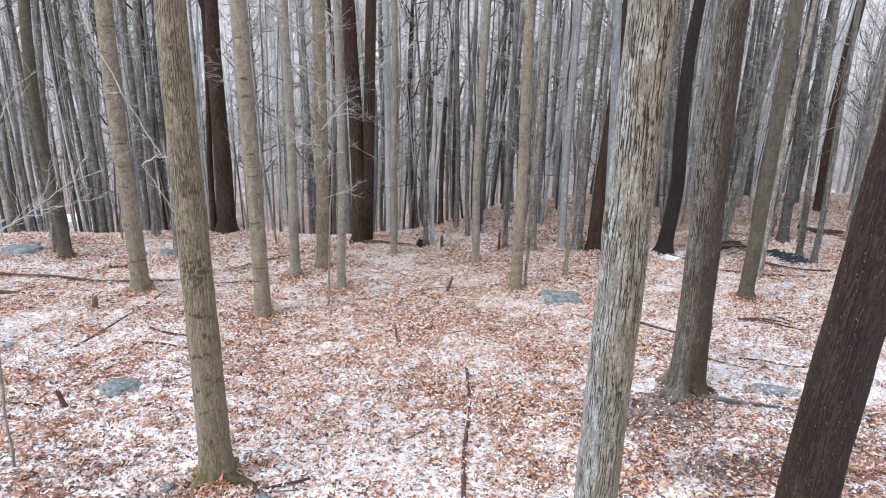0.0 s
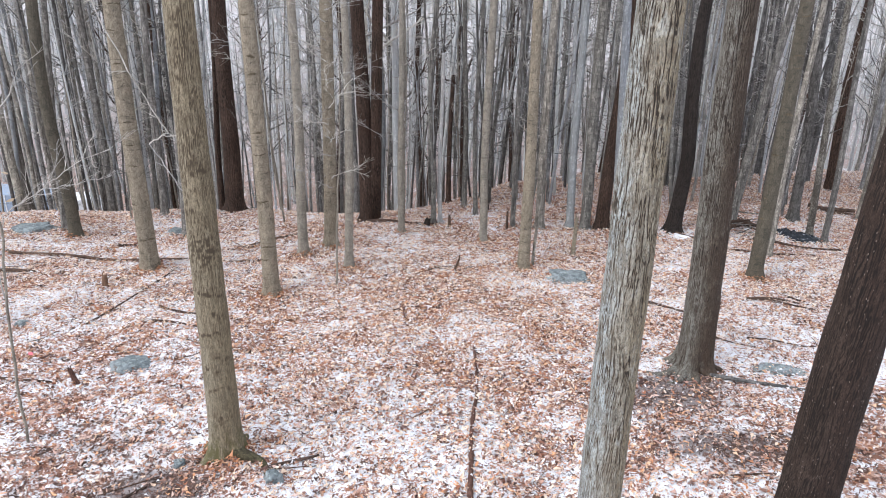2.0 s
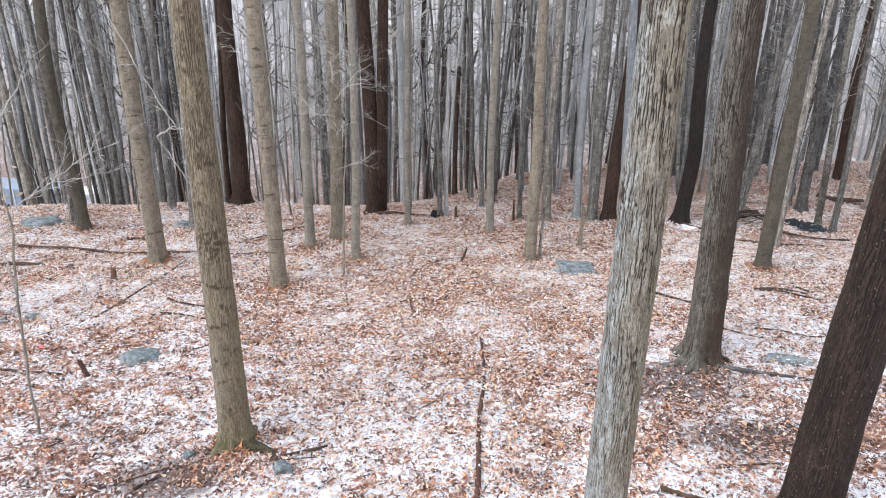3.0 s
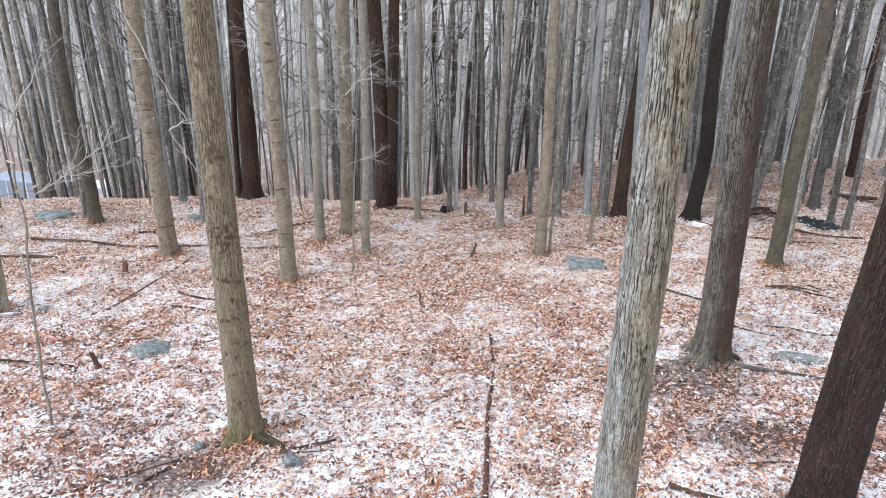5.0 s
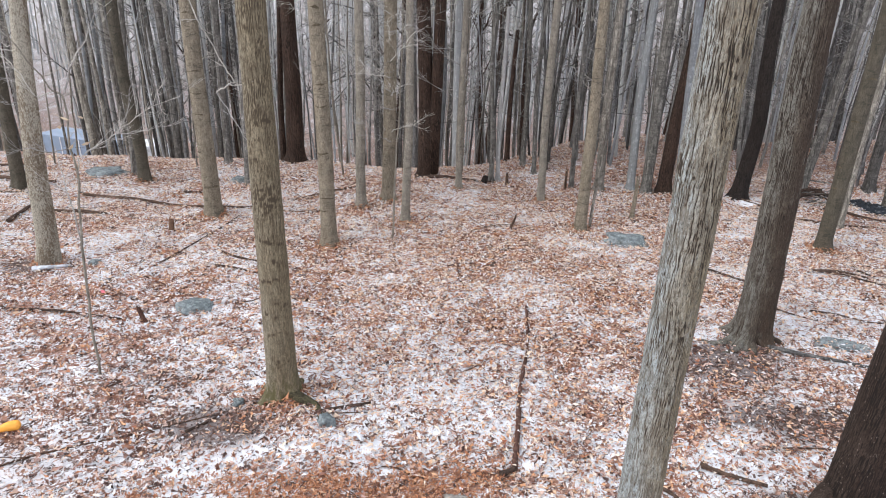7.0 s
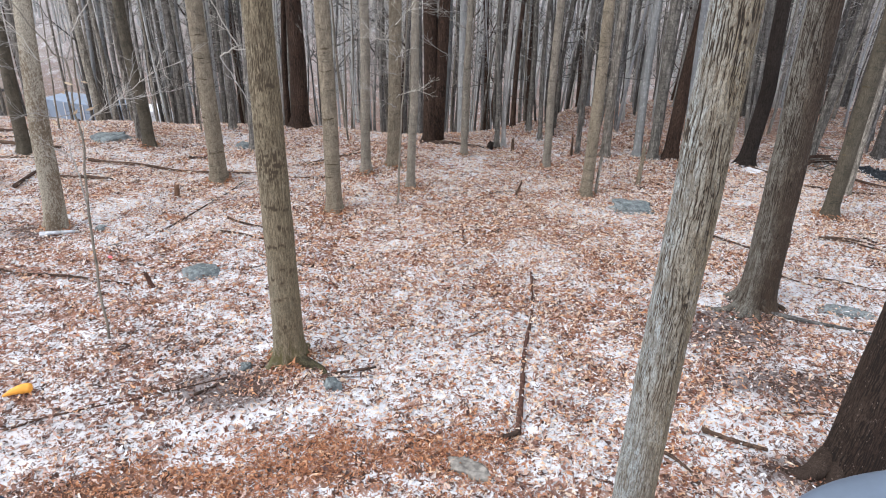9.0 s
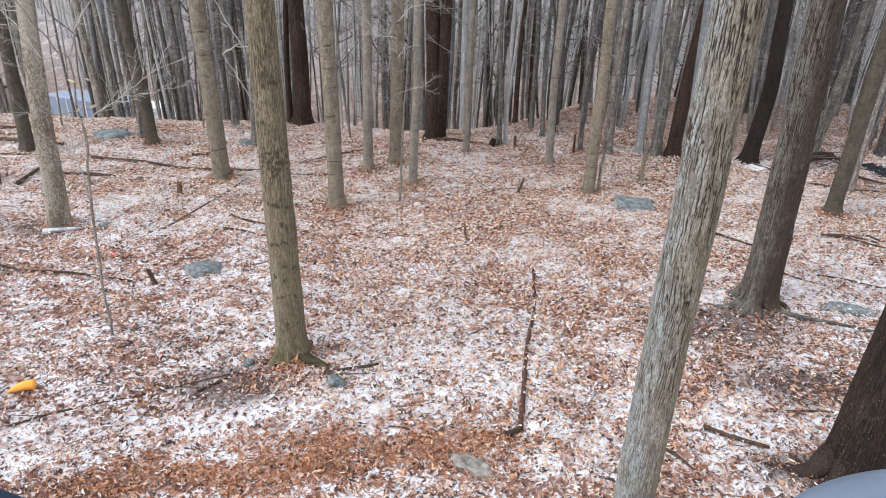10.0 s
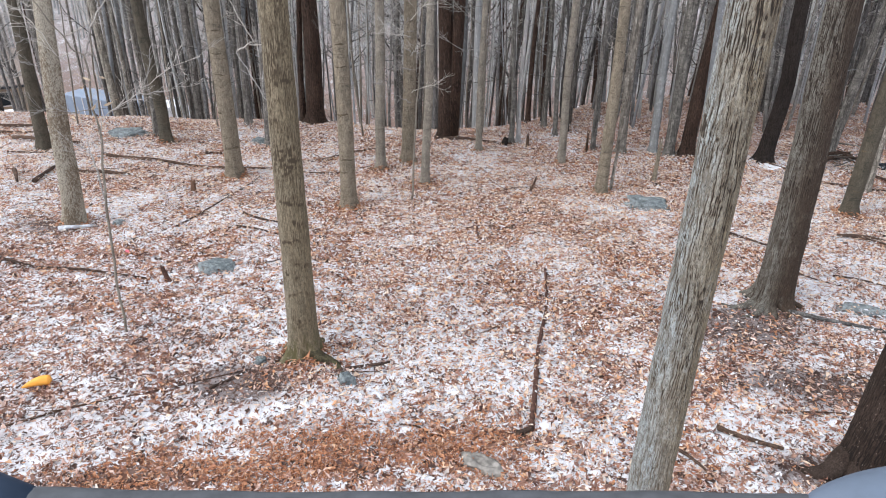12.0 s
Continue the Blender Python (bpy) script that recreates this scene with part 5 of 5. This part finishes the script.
SAPLINGS = [
    sapling(-2.35, 12.9, [(0, 0, -0.05), (0.02, 0.01, 1.2), (-0.04, 0.02, 2.4), (-0.06, 0.03, 4.9)], 0.02, "pale twiggy sapling with fine bare branches", random_limbs(12, 4.9, 15, 1.0), 3),
    sapling(8.6, 10.9, [(0, 0, -0.05), (0.0, 0.01, 1.3), (0.05, 0.02, 2.6), (-0.02, 0.03, 5.2)], 0.022, "pale twiggy sapling with fine bare branches", random_limbs(13, 5.2, 16, 1.2), 4),
    sapling(1.55, 13.9, [(0, 0, -0.05), (0.04, 0.01, 1.2), (0.0, 0.02, 2.4), (0.04, 0.03, 4.4)], 0.018, "pale twiggy sapling with fine bare branches", random_limbs(14, 4.4, 14, 0.9, 0.4), 5),
]


def plant_saplings():
    rng = random.Random(31)
    for ob in SAPLINGS:
        tagged(ob, group="twiggy saplings")
    spots = [(-8.3, 10.9), (-9.6, 13.1), (-6.6, 13.4), (-3.4, 13.3), (-1.0, 14.0), (3.7, 14.3), (5.2, 14.9), (6.6, 15.2), (8.3, 15.4), (9.8, 13.0), (0.2, 16.0), (-4.0, 15.5)]
    for k in range(24):
        y = rng.uniform(15.5, 24)
        spots.append((rng.uniform(-0.72 * y, 0.68 * y), y))
    for k, (x, y) in enumerate(spots):
        m = pose(x, y, on_land(x, y), rng.gauss(0, 2.5), rng.gauss(0, 2.5), rng.uniform(0, 360)) @ Matrix.Scale(rng.uniform(0.85, 1.25) if y < 15.5 else rng.uniform(1.2, 1.7), 4)
        c = copy_thing(SAPLINGS[k % 3], m)
        c.matrix_basis = m


plant_saplings()


def hanging_leaves():
    """A few dead leaves that still hang on the crooked sapling."""
    me = None
    for k, (x, y, z) in enumerate(((0.16, 0.07, 2.87), (0.27, 0.15, 2.87), (0.11, 0.04, 2.79), (0.27, 0.15, 2.61), (0.16, 0.07, 2.59), (0.0, -0.04, 2.50))):
        if me is None:
            bf = Buf()
            v = [(-0.04, 0, 0), (-0.015, 0.018, -0.012), (-0.015, -0.018, -0.012), (0.0, 0, 0.004), (0.02, 0.014, -0.016), (0.02, -0.014, -0.016), (0.045, 0, -0.012)]
            bf.add(v, None, [(0, 2, 3), (0, 3, 1), (1, 3, 4), (2, 5, 3), (3, 6, 4), (3, 5, 6)])
            bf.add(*tube([(-0.04, 0, 0), (-0.07, 0.005, 0.012), (-0.11, 0.0, 0.02)], (0.0015, 0.0015, 0.0015), 4))
            me = bf.mesh("leaf")
        ob = part("leaf", me, LEAF_TAN, CROOKED, "pale tan dead leaf" if k == 0 else "")
        ob.matrix_basis = pose(x, y, z, 20 * k, 15, 60 * k + 20)


hanging_leaves()


def broken_limb():
    """The dead limb that hangs off the ringed maple."""
    rng = random.Random(41)
    for pts, r0, r1, n in (
        ([(-0.04, -0.02, 2.68), (-0.13, -0.05, 2.79), (-0.24, -0.09, 3.02), (-0.32, -0.13, 3.20)], 0.006, 0.005, 2),
        ([(-0.32, -0.13, 3.20), (-0.22, -0.09, 3.27), (-0.17, -0.07, 3.28), (-0.23, -0.09, 3.40), (-0.34, -0.14, 3.68), (-0.52, -0.23, 4.13), (-0.61, -0.27, 4.57), (-0.65, -0.29, 4.80)], 0.006, 0.0045, 6),
        ([(-0.22, -0.09, 3.27), (-0.05, -0.02, 3.25), (0.04, 0.02, 3.28)], 0.006, 0.004, 2),
    ):
        bf = Buf()
        twiggy(bf, rng, pts, r0, r1, n, 0.25)
        part("limb", bf, BARK["twig"], MAPLE, "pale broken hanging limb")


broken_limb()


def bark_ring(thing, z, height, start, span, bark="scar", proud=1.035):
    """A rough dark collar or arc round a trunk, a little proud of it."""
    rng = random.Random(int(z * 1000) + int(start * 10))
    path, radius_at = SHAPES[thing.name]
    n = max(8, int(span / 0.08))
    v, q = [], []
    for k in range(n + 1):
        a = start + span * k / n
        edge = min(1.0, 3 * min(k, n - k) / n + 0.05)
        lift = 0.25 * height * math.sin(3 * a + z * 7)
        lo, hi = z + lift - height * edge * rng.uniform(0.25, 0.65), z + lift + height * edge * rng.uniform(0.25, 0.65)
        for t, f in ((0.0, 0.98), (0.3, proud), (0.7, proud * rng.uniform(0.99, 1.01)), (1.0, 0.98)):
            zz = lo + (hi - lo) * t
            c, r = path(zz), radius_at(zz) * (f if edge > 0.3 else 0.98 + (f - 0.98) * edge * 3)
            v.append((c[0] + math.cos(a) * r, c[1] + math.sin(a) * r, zz))
    for k in range(n):
        for j in range(3):
            b = k * 4 + j
            q.append((b, b + 4, b + 5, b + 1))
    bf = Buf()
    bf.add(v, q)
    part("bark_ring", bf, BARK[bark], thing)


def ring_trunks():
    for thing, seed in ((PALE_MAPLE, 5), (SLIM_MAPLE, 6), (SCARRED_MAPLE, 7)):
        rng = random.Random(seed)
        for k in range(8):
            z = 0.5 + 0.55 * k + rng.uniform(-0.22, 0.22)
            bark_ring(thing, z, rng.uniform(0.02, 0.05), rng.uniform(3.0, 4.4), rng.uniform(1.0, 2.6), "scar", 1.02)


ring_trunks()


def survey_flag():
    thing = tagged(new("survey_flag"), "small pink survey flag on a thin wire", "flag")
    thing.location = (-5.27, 7.53, on_land(-5.27, 7.53))
    bf = Buf()
    bf.add(*tube([(0, 0, -0.03), (0, 0, 0.06), (0.004, 0, 0.12)], (0.0015, 0.0015, 0.0015), 5))
    part("wire", bf, DARK_STEEL, thing)
    bm = box(bmesh.new(), 0.03, 0, 0.10, 0.055, 0.004, 0.04)
    part("flag", bm, PINK, thing)


survey_flag()


# ---- orange toy ----
def orange_toy():
    bf = Buf()
    s = np.linspace(0, 1, 30)
    r = 0.004 + 0.046 * np.clip(s / 0.65, 0, 1) ** 0.7 * np.sqrt(np.clip(1 - np.clip((s - 0.82) / 0.18, 0, 1) ** 2, 0, 1)) + 0.004 * np.exp(-((s - 0.9) / 0.05) ** 2)
    bf.add(*tube(np.stack([0.28 * s, 0.016 * np.sin(s * 3), 0.012 * s + 0.014 * np.sin(s * 3.1)], -1), r, 20, lambda th, q: 1 + 0.03 * np.sin(3 * th + 2 * q)))
    ob = part("orange_toy", bf, ORANGE)
    ob.matrix_basis = pose(-4.86, 4.85, on_land(-4.9, 4.85) + 0.045, 0, -4, 30)
    tagged(ob, "bright orange teardrop-shaped plastic toy on snowy leaves", "toy")


orange_toy()


# ---- parked things in the valley ----
def wheel(parent, x, y, z, r):
    bm = bmesh.new()
    bmesh.ops.create_cone(bm, cap_ends=True, segments=20, radius1=r, radius2=r, depth=0.2, matrix=Matrix.Translation((x, y, z)) @ Matrix.Rotation(radians(90), 4, "X"))
    bmesh.ops.bevel(bm, geom=[e for e in bm.edges if len(e.link_faces) == 2 and any(len(f.verts) > 4 for f in e.link_faces)], offset=0.03, segments=2, affect="EDGES")
    tyre = part("wheel", bm, RUBBER, parent)
    bm = bmesh.new()
    bmesh.ops.create_cone(bm, cap_ends=True, segments=16, radius1=r * 0.6, radius2=r * 0.5, depth=0.22, matrix=Matrix.Translation((x, y, z)) @ Matrix.Rotation(radians(90), 4, "X"))
    part("rim", bm, DARK_STEEL, tyre)


def prism(profile, width, bevel):
    bm = bmesh.new()
    vs = [bm.verts.new((px, -width / 2, pz)) for px, pz in profile]
    f = bm.faces.new(vs)
    ext = bmesh.ops.extrude_face_region(bm, geom=[f])
    for v in ext["geom"]:
        if isinstance(v, bmesh.types.BMVert):
            v.co.y += width
    bmesh.ops.recalc_face_normals(bm, faces=bm.faces)
    bmesh.ops.bevel(bm, geom=list(bm.edges), offset=bevel, segments=2, affect="EDGES")
    return bm


def car(x, y, turn, label):
    thing = tagged(new("car"), label, "car")
    thing.matrix_basis = pose(x, y, on_land(x, y), 0, 0, turn)
    part("body", prism([(-2.2, 0.35), (2.2, 0.35), (2.25, 0.8), (2.1, 1.0), (1.1, 1.08), (-2.1, 1.08), (-2.25, 0.7)], 1.8, 0.06), WHITE_PAINT, thing)
    cabin = part("cabin", prism([(-2.05, 1.05), (1.2, 1.05), (0.55, 1.66), (-1.85, 1.7)], 1.6, 0.06), WHITE_PAINT, thing)
    for px, w in ((-1.4, 0.75), (-0.5, 0.85), (0.4, 0.7)):
        for side in (-0.79, 0.79):
            part("window", box(bmesh.new(), px, side, 1.36, w, 0.06, 0.36, 0.02), DARK_GLASS, cabin)
    bm = box(bmesh.new(), 0, 0, 0, 0.05, 1.3, 0.62, 0.02)
    bmesh.ops.transform(bm, matrix=pose(0.9, 0, 1.36, 0, -46, 0), verts=bm.verts)
    part("windscreen", bm, DARK_GLASS, cabin)
    for px in (-1.4, 1.4):
        for side in (-0.8, 0.8):
            wheel(thing, px, side, 0.34, 0.34)
    for side in (-0.6, 0.6):
        part("headlight", box(bmesh.new(), 2.2, side, 0.82, 0.12, 0.35, 0.16, 0.03), DARK_GLASS, thing)
    bm = box(bmesh.new(), -0.7, 0, 1.72, 2.2, 1.45, 0.06, 0.02)
    part("roof_snow", bm, SNOW, thing, "thin layer of snow")
    return thing


car(-25.2, 45.2, 119, "white parked car with snow on its roof")
car(-34.8, 41.0, 30, "white parked car beside a house")


def trailer():
    thing = tagged(new("box_trailer"), "long pale blue box trailer on a dark chassis", "trailer")
    x, y = -28.5, 42.6
    thing.matrix_basis = pose(x, y, on_land(x, y), 0, 0, -14)
    part("box", box(bmesh.new(), 0, 0, 1.75, 6.2, 2.1, 1.9, 0.06), BLUE_PANEL, thing)
    part("chassis", box(bmesh.new(), 0, 0, 0.65, 5.3, 1.7, 0.22, 0.03), DARK_STEEL, thing)
    for px in (-1.9, -0.9, 1.8):
        for side in (-0.95, 0.95):
            wheel(thing, px, side, 0.42, 0.42)
    for k in range(8):
        part("panel_rib", box(bmesh.new(), -2.8 + k * 0.8, -1.06, 1.75, 0.06, 0.05, 1.8), WHITE_PAINT, thing)


trailer()


def house():
    thing = tagged(new("house"), "low brown-roofed house with a wooden deck", "house")
    x, y = -42.4, 45.0
    z = on_land(x, y)
    thing.matrix_basis = pose(x, y, z, 0, 0, 38)
    part("wall", box(bmesh.new(), 0, 0, 1.2, 9, 6, 2.8), SIDING, thing)
    part("roof", prism([(-3.6, 2.5), (3.6, 2.5), (3.6, 2.65), (0, 4.6), (-3.6, 2.65)], 9.8, 0.03), ROOFING, thing).rotation_euler = (0, 0, radians(90))
    part("gutter", box(bmesh.new(), 0, -3.65, 2.5, 9.8, 0.14, 0.16, 0.02), DARK_STEEL, thing)
    for px in (-2.6, 0.2, 3.0):
        w = part("window", box(bmesh.new(), px, -3.02, 1.55, 1.5, 0.08, 1.1, 0.02), WHITE_PAINT, thing)
        part("pane", box(bmesh.new(), px, -3.07, 1.55, 1.3, 0.03, 0.9), DARK_GLASS, w)
    part("deck", box(bmesh.new(), 0, -4.0, 0.35, 9, 1.9, 0.16), DECK_WOOD, thing)
    part("deck_rail", box(bmesh.new(), 0, -4.85, 1.15, 9, 0.1, 0.1, 0.02), DECK_WOOD, thing)
    for k in range(10):
        part("deck_post", box(bmesh.new(), -4.4 + k * 0.977, -4.85, 0.55, 0.1, 0.1, 1.2), DECK_WOOD, thing)


house()


# ---- the stand's rail, just under the lens ----
def stand_rail():
    thing = tagged(new("stand_rail"), "padded blue-grey rail of the raised stand on two posts", "rail")
    turn = radians(7.7)
    c, s = math.cos(turn), math.sin(turn)

    def at(u, v, z):
        return (-0.05 + u * c - v * s, 0.357 + u * s + v * c, z)

    bf = Buf()
    u = np.linspace(-0.56, 0.56, 40)
    bf.add(*tube([at(k, 0.0, 4.067 + 0.003 * math.sin(k * 9)) for k in u], np.full(40, 0.02), 14, lambda th, q: 1 + 0.03 * np.sin(60 * q)))
    part("padding", bf, PADDING, thing)
    bf = Buf()
    k = np.linspace(0.278, 0.475, 44)
    grow = np.sqrt(np.clip(1 - ((0.385 - np.minimum(k, 0.385)) / 0.1072) ** 2, 0, 1))
    bf.add(*tube([at(p, 0.0, 4.062 + 0.030 * g) for p, g in zip(k, grow)], 0.006 + 0.0225 * grow, 24))
    part("clamp", bf, CLAMP, thing, "pale blue clamp")
    bf = Buf()
    bf.add(*tube([at(k, 0.0, z) for k, z in ((-0.45, 4.070), (-0.40, 4.074), (-0.35, 4.074), (-0.31, 4.067))], (0.021, 0.027, 0.026, 0.016), 14))
    part("knob", bf, NAVY, thing, "navy knob")
    for k in (-0.56, 0.56):
        x, y, _ = at(k, 0, 0)
        bf = Buf()
        bf.add(*tube([(x, y, on_land(x, y) - 0.05), (x, y, 2.0), (x, y, 4.085)], (0.02, 0.02, 0.02), 10))
        part("post", bf, DARK_STEEL, thing)


stand_rail()


# ---- small sticks ----
def sticks():
    rng = random.Random(63)
    for k in range(70):
        y = 4.3 + 9.5 * rng.random() ** 0.8
        x = rng.uniform(-0.75 * y, 0.62 * y)
        a, n = rng.uniform(0, 3.14), rng.uniform(0.12, 0.55)
        log([(x, y), (x + n * 0.5 * math.cos(a), y + n * 0.5 * math.sin(a)), (x + n * math.cos(a + 0.3), y + n * math.sin(a + 0.3))], rng.uniform(0.004, 0.011),
            "thin dark stick lying among leaves", rng.choice(("dead", "dead", "mid")), 1.3, seed=k, name="stick")


sticks()


# ---- loose leaves ----
def leaf_shapes(nr, n, size, fine):
    """n curled leaves, flat round the origin: with a rib and three lobes a side if fine, else of five points."""
    if fine:
        base = np.array([(-0.5, 0, 0), (-0.22, 0.20, 0), (-0.2, 0, 0), (-0.22, -0.20, 0), (0.2, 0.27, 0), (0.16, 0, 0), (0.2, -0.27, 0), (0.52, 0, 0)])
        tri = np.array([(0, 2, 1), (0, 3, 2), (1, 2, 5), (1, 5, 4), (2, 3, 6), (2, 6, 5), (4, 5, 7), (5, 6, 7)])
    else:
        base = np.array([(-0.5, 0, 0), (-0.05, 0.29, 0), (-0.05, -0.29, 0), (0.02, 0, 0), (0.5, 0, 0)])
        tri = np.array([(0, 2, 3), (0, 3, 1), (3, 2, 4), (1, 3, 4)])
    k = len(base)
    v = np.repeat(base[None], n, 0)
    v[:, :, :2] += nr.normal(0, 0.075, (n, k, 2))
    v[:, :, 1] *= nr.uniform(0.35, 0.95, n)[:, None]
    curl, cup, bow = nr.normal(0.3, 0.7, n), nr.normal(0.2, 0.65, n), nr.normal(0, 0.5, n)
    v[:, :, 2] = curl[:, None] * v[:, :, 0] ** 2 + cup[:, None] * np.abs(v[:, :, 1]) + bow[:, None] * v[:, :, 0] * v[:, :, 1] * 2 + nr.normal(0, 0.045, (n, k))
    v *= size[:, None, None]
    return v, tri, k


def scatter(name, material, label, n, seed, chance, low=0.024, high=0.080, plot=None):
    """Loose leaves strewn where chance says; those close to the stand have finer shapes."""
    nr = np.random.default_rng(seed)
    y = 2.2 + 16.8 * nr.random(n) ** 0.75
    x = (nr.random(n) * 2 - 1) * (0.72 * y + 2.0) - 0.04 * y
    if plot is not None:
        x, y = plot[0] + (plot[1] - plot[0]) * nr.random(n), plot[2] + (plot[3] - plot[2]) * nr.random(n)
    keep = nr.random(n) < chance(x, y)
    x, y = x[keep], y[keep]
    bf = Buf()
    near = (y < 7.6) & (y > 3.6)
    for fine, pick in ((True, near), (False, ~near)):
        px, py = x[pick], y[pick]
        m = len(px)
        if not m:
            continue
        size = low + (high - low) * nr.random(m) ** 1.5
        v, tri, k = leaf_shapes(nr, m, size, fine)
        a = nr.random(m) * 2 * np.pi
        v[:, :, 2] += nr.normal(0, 0.15, m)[:, None] * v[:, :, 0] + nr.normal(0, 0.15, m)[:, None] * v[:, :, 1]
        ca, sa = np.cos(a)[:, None], np.sin(a)[:, None]
        w = np.stack([v[:, :, 0] * ca - v[:, :, 1] * sa + px[:, None], v[:, :, 0] * sa + v[:, :, 1] * ca + py[:, None], v[:, :, 2]], -1)
        w[:, :, 2] += (land(px, py) + 0.008 + nr.random(m) * 0.03)[:, None]
        bf.add(w.reshape(-1, 3), None, (tri[None] + (np.arange(m) * k)[:, None, None]).reshape(-1, 3))
    me = bf.mesh(name, smooth=False)
    tagged(part(name, me, material), label, "leaves", kind="stuff")


scatter("leaf_litter", LEAF_DRY, "loose brown and tan autumn leaves on thin snow", 330000, 21, lambda x, y: (0.22 + 0.60 * patches(x, y)) * (1.05 - 0.55 * trodden(x, y)) * (1 - 0.75 * mulch(x, y)) * (1 - 0.62 * np.clip((y - 7.0) / 2.0, 0, 1)))
scatter("rusty_leaves", LEAF_RUST, "rust-orange oak leaves in drifts clear of snow", 235000, 22, lambda x, y: (0.14 + 0.62 * patches(x, y) ** 1.2) * (1 - 0.22 * np.clip((x - 1.5) / 2.5, 0, 1)) * (0.80 + 0.20 * np.clip((y - 6.0) / 2, 0, 1)) * (1.05 - 0.6 * trodden(x, y)) * (0.85 + 1.15 * bump(x, y, 0.6, 9.8, 4.2, 3.2)) * (1 - 0.7 * mulch(x, y)) * (1 - 0.28 * np.clip((y - 7.5) / 2, 0, 1)) * (1 - 0.25 * np.clip((y - 11.5) / 2, 0, 1)) * (1 - 0.6 * bump(x, y, -4.2, 4.8, 2.0, 1.3)))
scatter("frosted_leaves", LEAF_PALE, "leaves dusted white with snow", 138000, 23, lambda x, y: (1 - 0.7 * mulch(x, y)) * (0.76 - 0.72 * patches(x, y) + 0.52 * np.clip((y - 6.5) / 2.0, 0, 1)) * (1 - 0.8 * trodden(x, y)), 0.024, 0.072)
# Pale tan leaves; their extra density paints in light the mid-ground lacks.
scatter("bleached_leaves", LEAF_CREAM, "pale tan leaves with a trace of snow, denser to brighten the mid-ground", 270000, 27, lambda x, y: (1.15 - 0.5 * patches(x, y)) * (0.07 + 0.36 * bump(x, y, 0.0, 7.8, 2.6, 3.6) + 0.75 * np.clip((y - 7.5) / 3, 0, 1)) * (1 - 0.8 * mulch(x, y)) * (1 - 0.8 * trodden(x, y)))
def piled_leaves():
    """Leaves drifted round the feet of the trees on the bench."""
    nr = np.random.default_rng(91)
    bf = Buf()
    for fx, fy, r in ((-5.07, 10.69, 0.18), (-2.79, 9.83, 0.15), (5.17, 10.85, 0.17), (1.28, 11.15, 0.12), (-2.63, 11.48, 0.10), (-1.73, 10.91, 0.09), (-2.22, 11.94, 0.13), (-6.68, 8.53, 0.17), (-2.24, 5.80, 0.19), (-7.09, 12.15, 0.14), (0.63, 12.51, 0.09), (-0.96, 12.74, 0.08)):
        m = int(1500 * r)
        a, d = nr.random(m) * 2 * np.pi, r + 0.10 * nr.random(m) ** 1.6
        px, py = fx + d * np.cos(a), fy + d * np.sin(a)
        v, tri, k = leaf_shapes(nr, m, 0.03 + 0.05 * nr.random(m), False)
        b = nr.random(m) * 2 * np.pi
        ca, sa = np.cos(b)[:, None], np.sin(b)[:, None]
        w = np.stack([v[:, :, 0] * ca - v[:, :, 1] * sa + px[:, None], v[:, :, 0] * sa + v[:, :, 1] * ca + py[:, None], v[:, :, 2]], -1)
        w[:, :, 2] += (land(px, py) + 0.01 + 0.09 * np.exp(-(d - r) / 0.045) * nr.random(m) * (0.6 + 0.4 * np.sin(2 * a + fx)))[:, None]
        bf.add(w.reshape(-1, 3), None, (tri[None] + (np.arange(m) * k)[:, None, None]).reshape(-1, 3))
    tagged(part("piled_leaves", bf.mesh("piled_leaves", smooth=False), MULCH), "rust-brown leaves drifted round the feet of trees", "leaves", kind="stuff")


piled_leaves()
scatter("rotted_leaves", LEAF_DARK, "dark rotted leaf crumbs on damp soil", 120000, 24, lambda x, y: 0.9 * trodden(x, y) * (1 - 0.4 * np.clip((y - 6.0) / 3, 0, 1)), 0.022, 0.07)
scatter("wood_crumbs", MULCH, "fine orange-brown crumbs of leaf and bark", 60000, 25, lambda x, y: mulch(x, y) * np.clip(0.55 + 0.8 * field(x, y), 0.1, 1), 0.018, 0.05, (-4.3, 0.3, 3.3, 5.4))
scatter("leaf_litter", LEAF_DRY, "loose brown leaves and snow below the raised stand", 42000, 26, lambda x, y: 0.75 + 0 * x, 0.035, 0.085, (-13, 13, -8, 3.6))
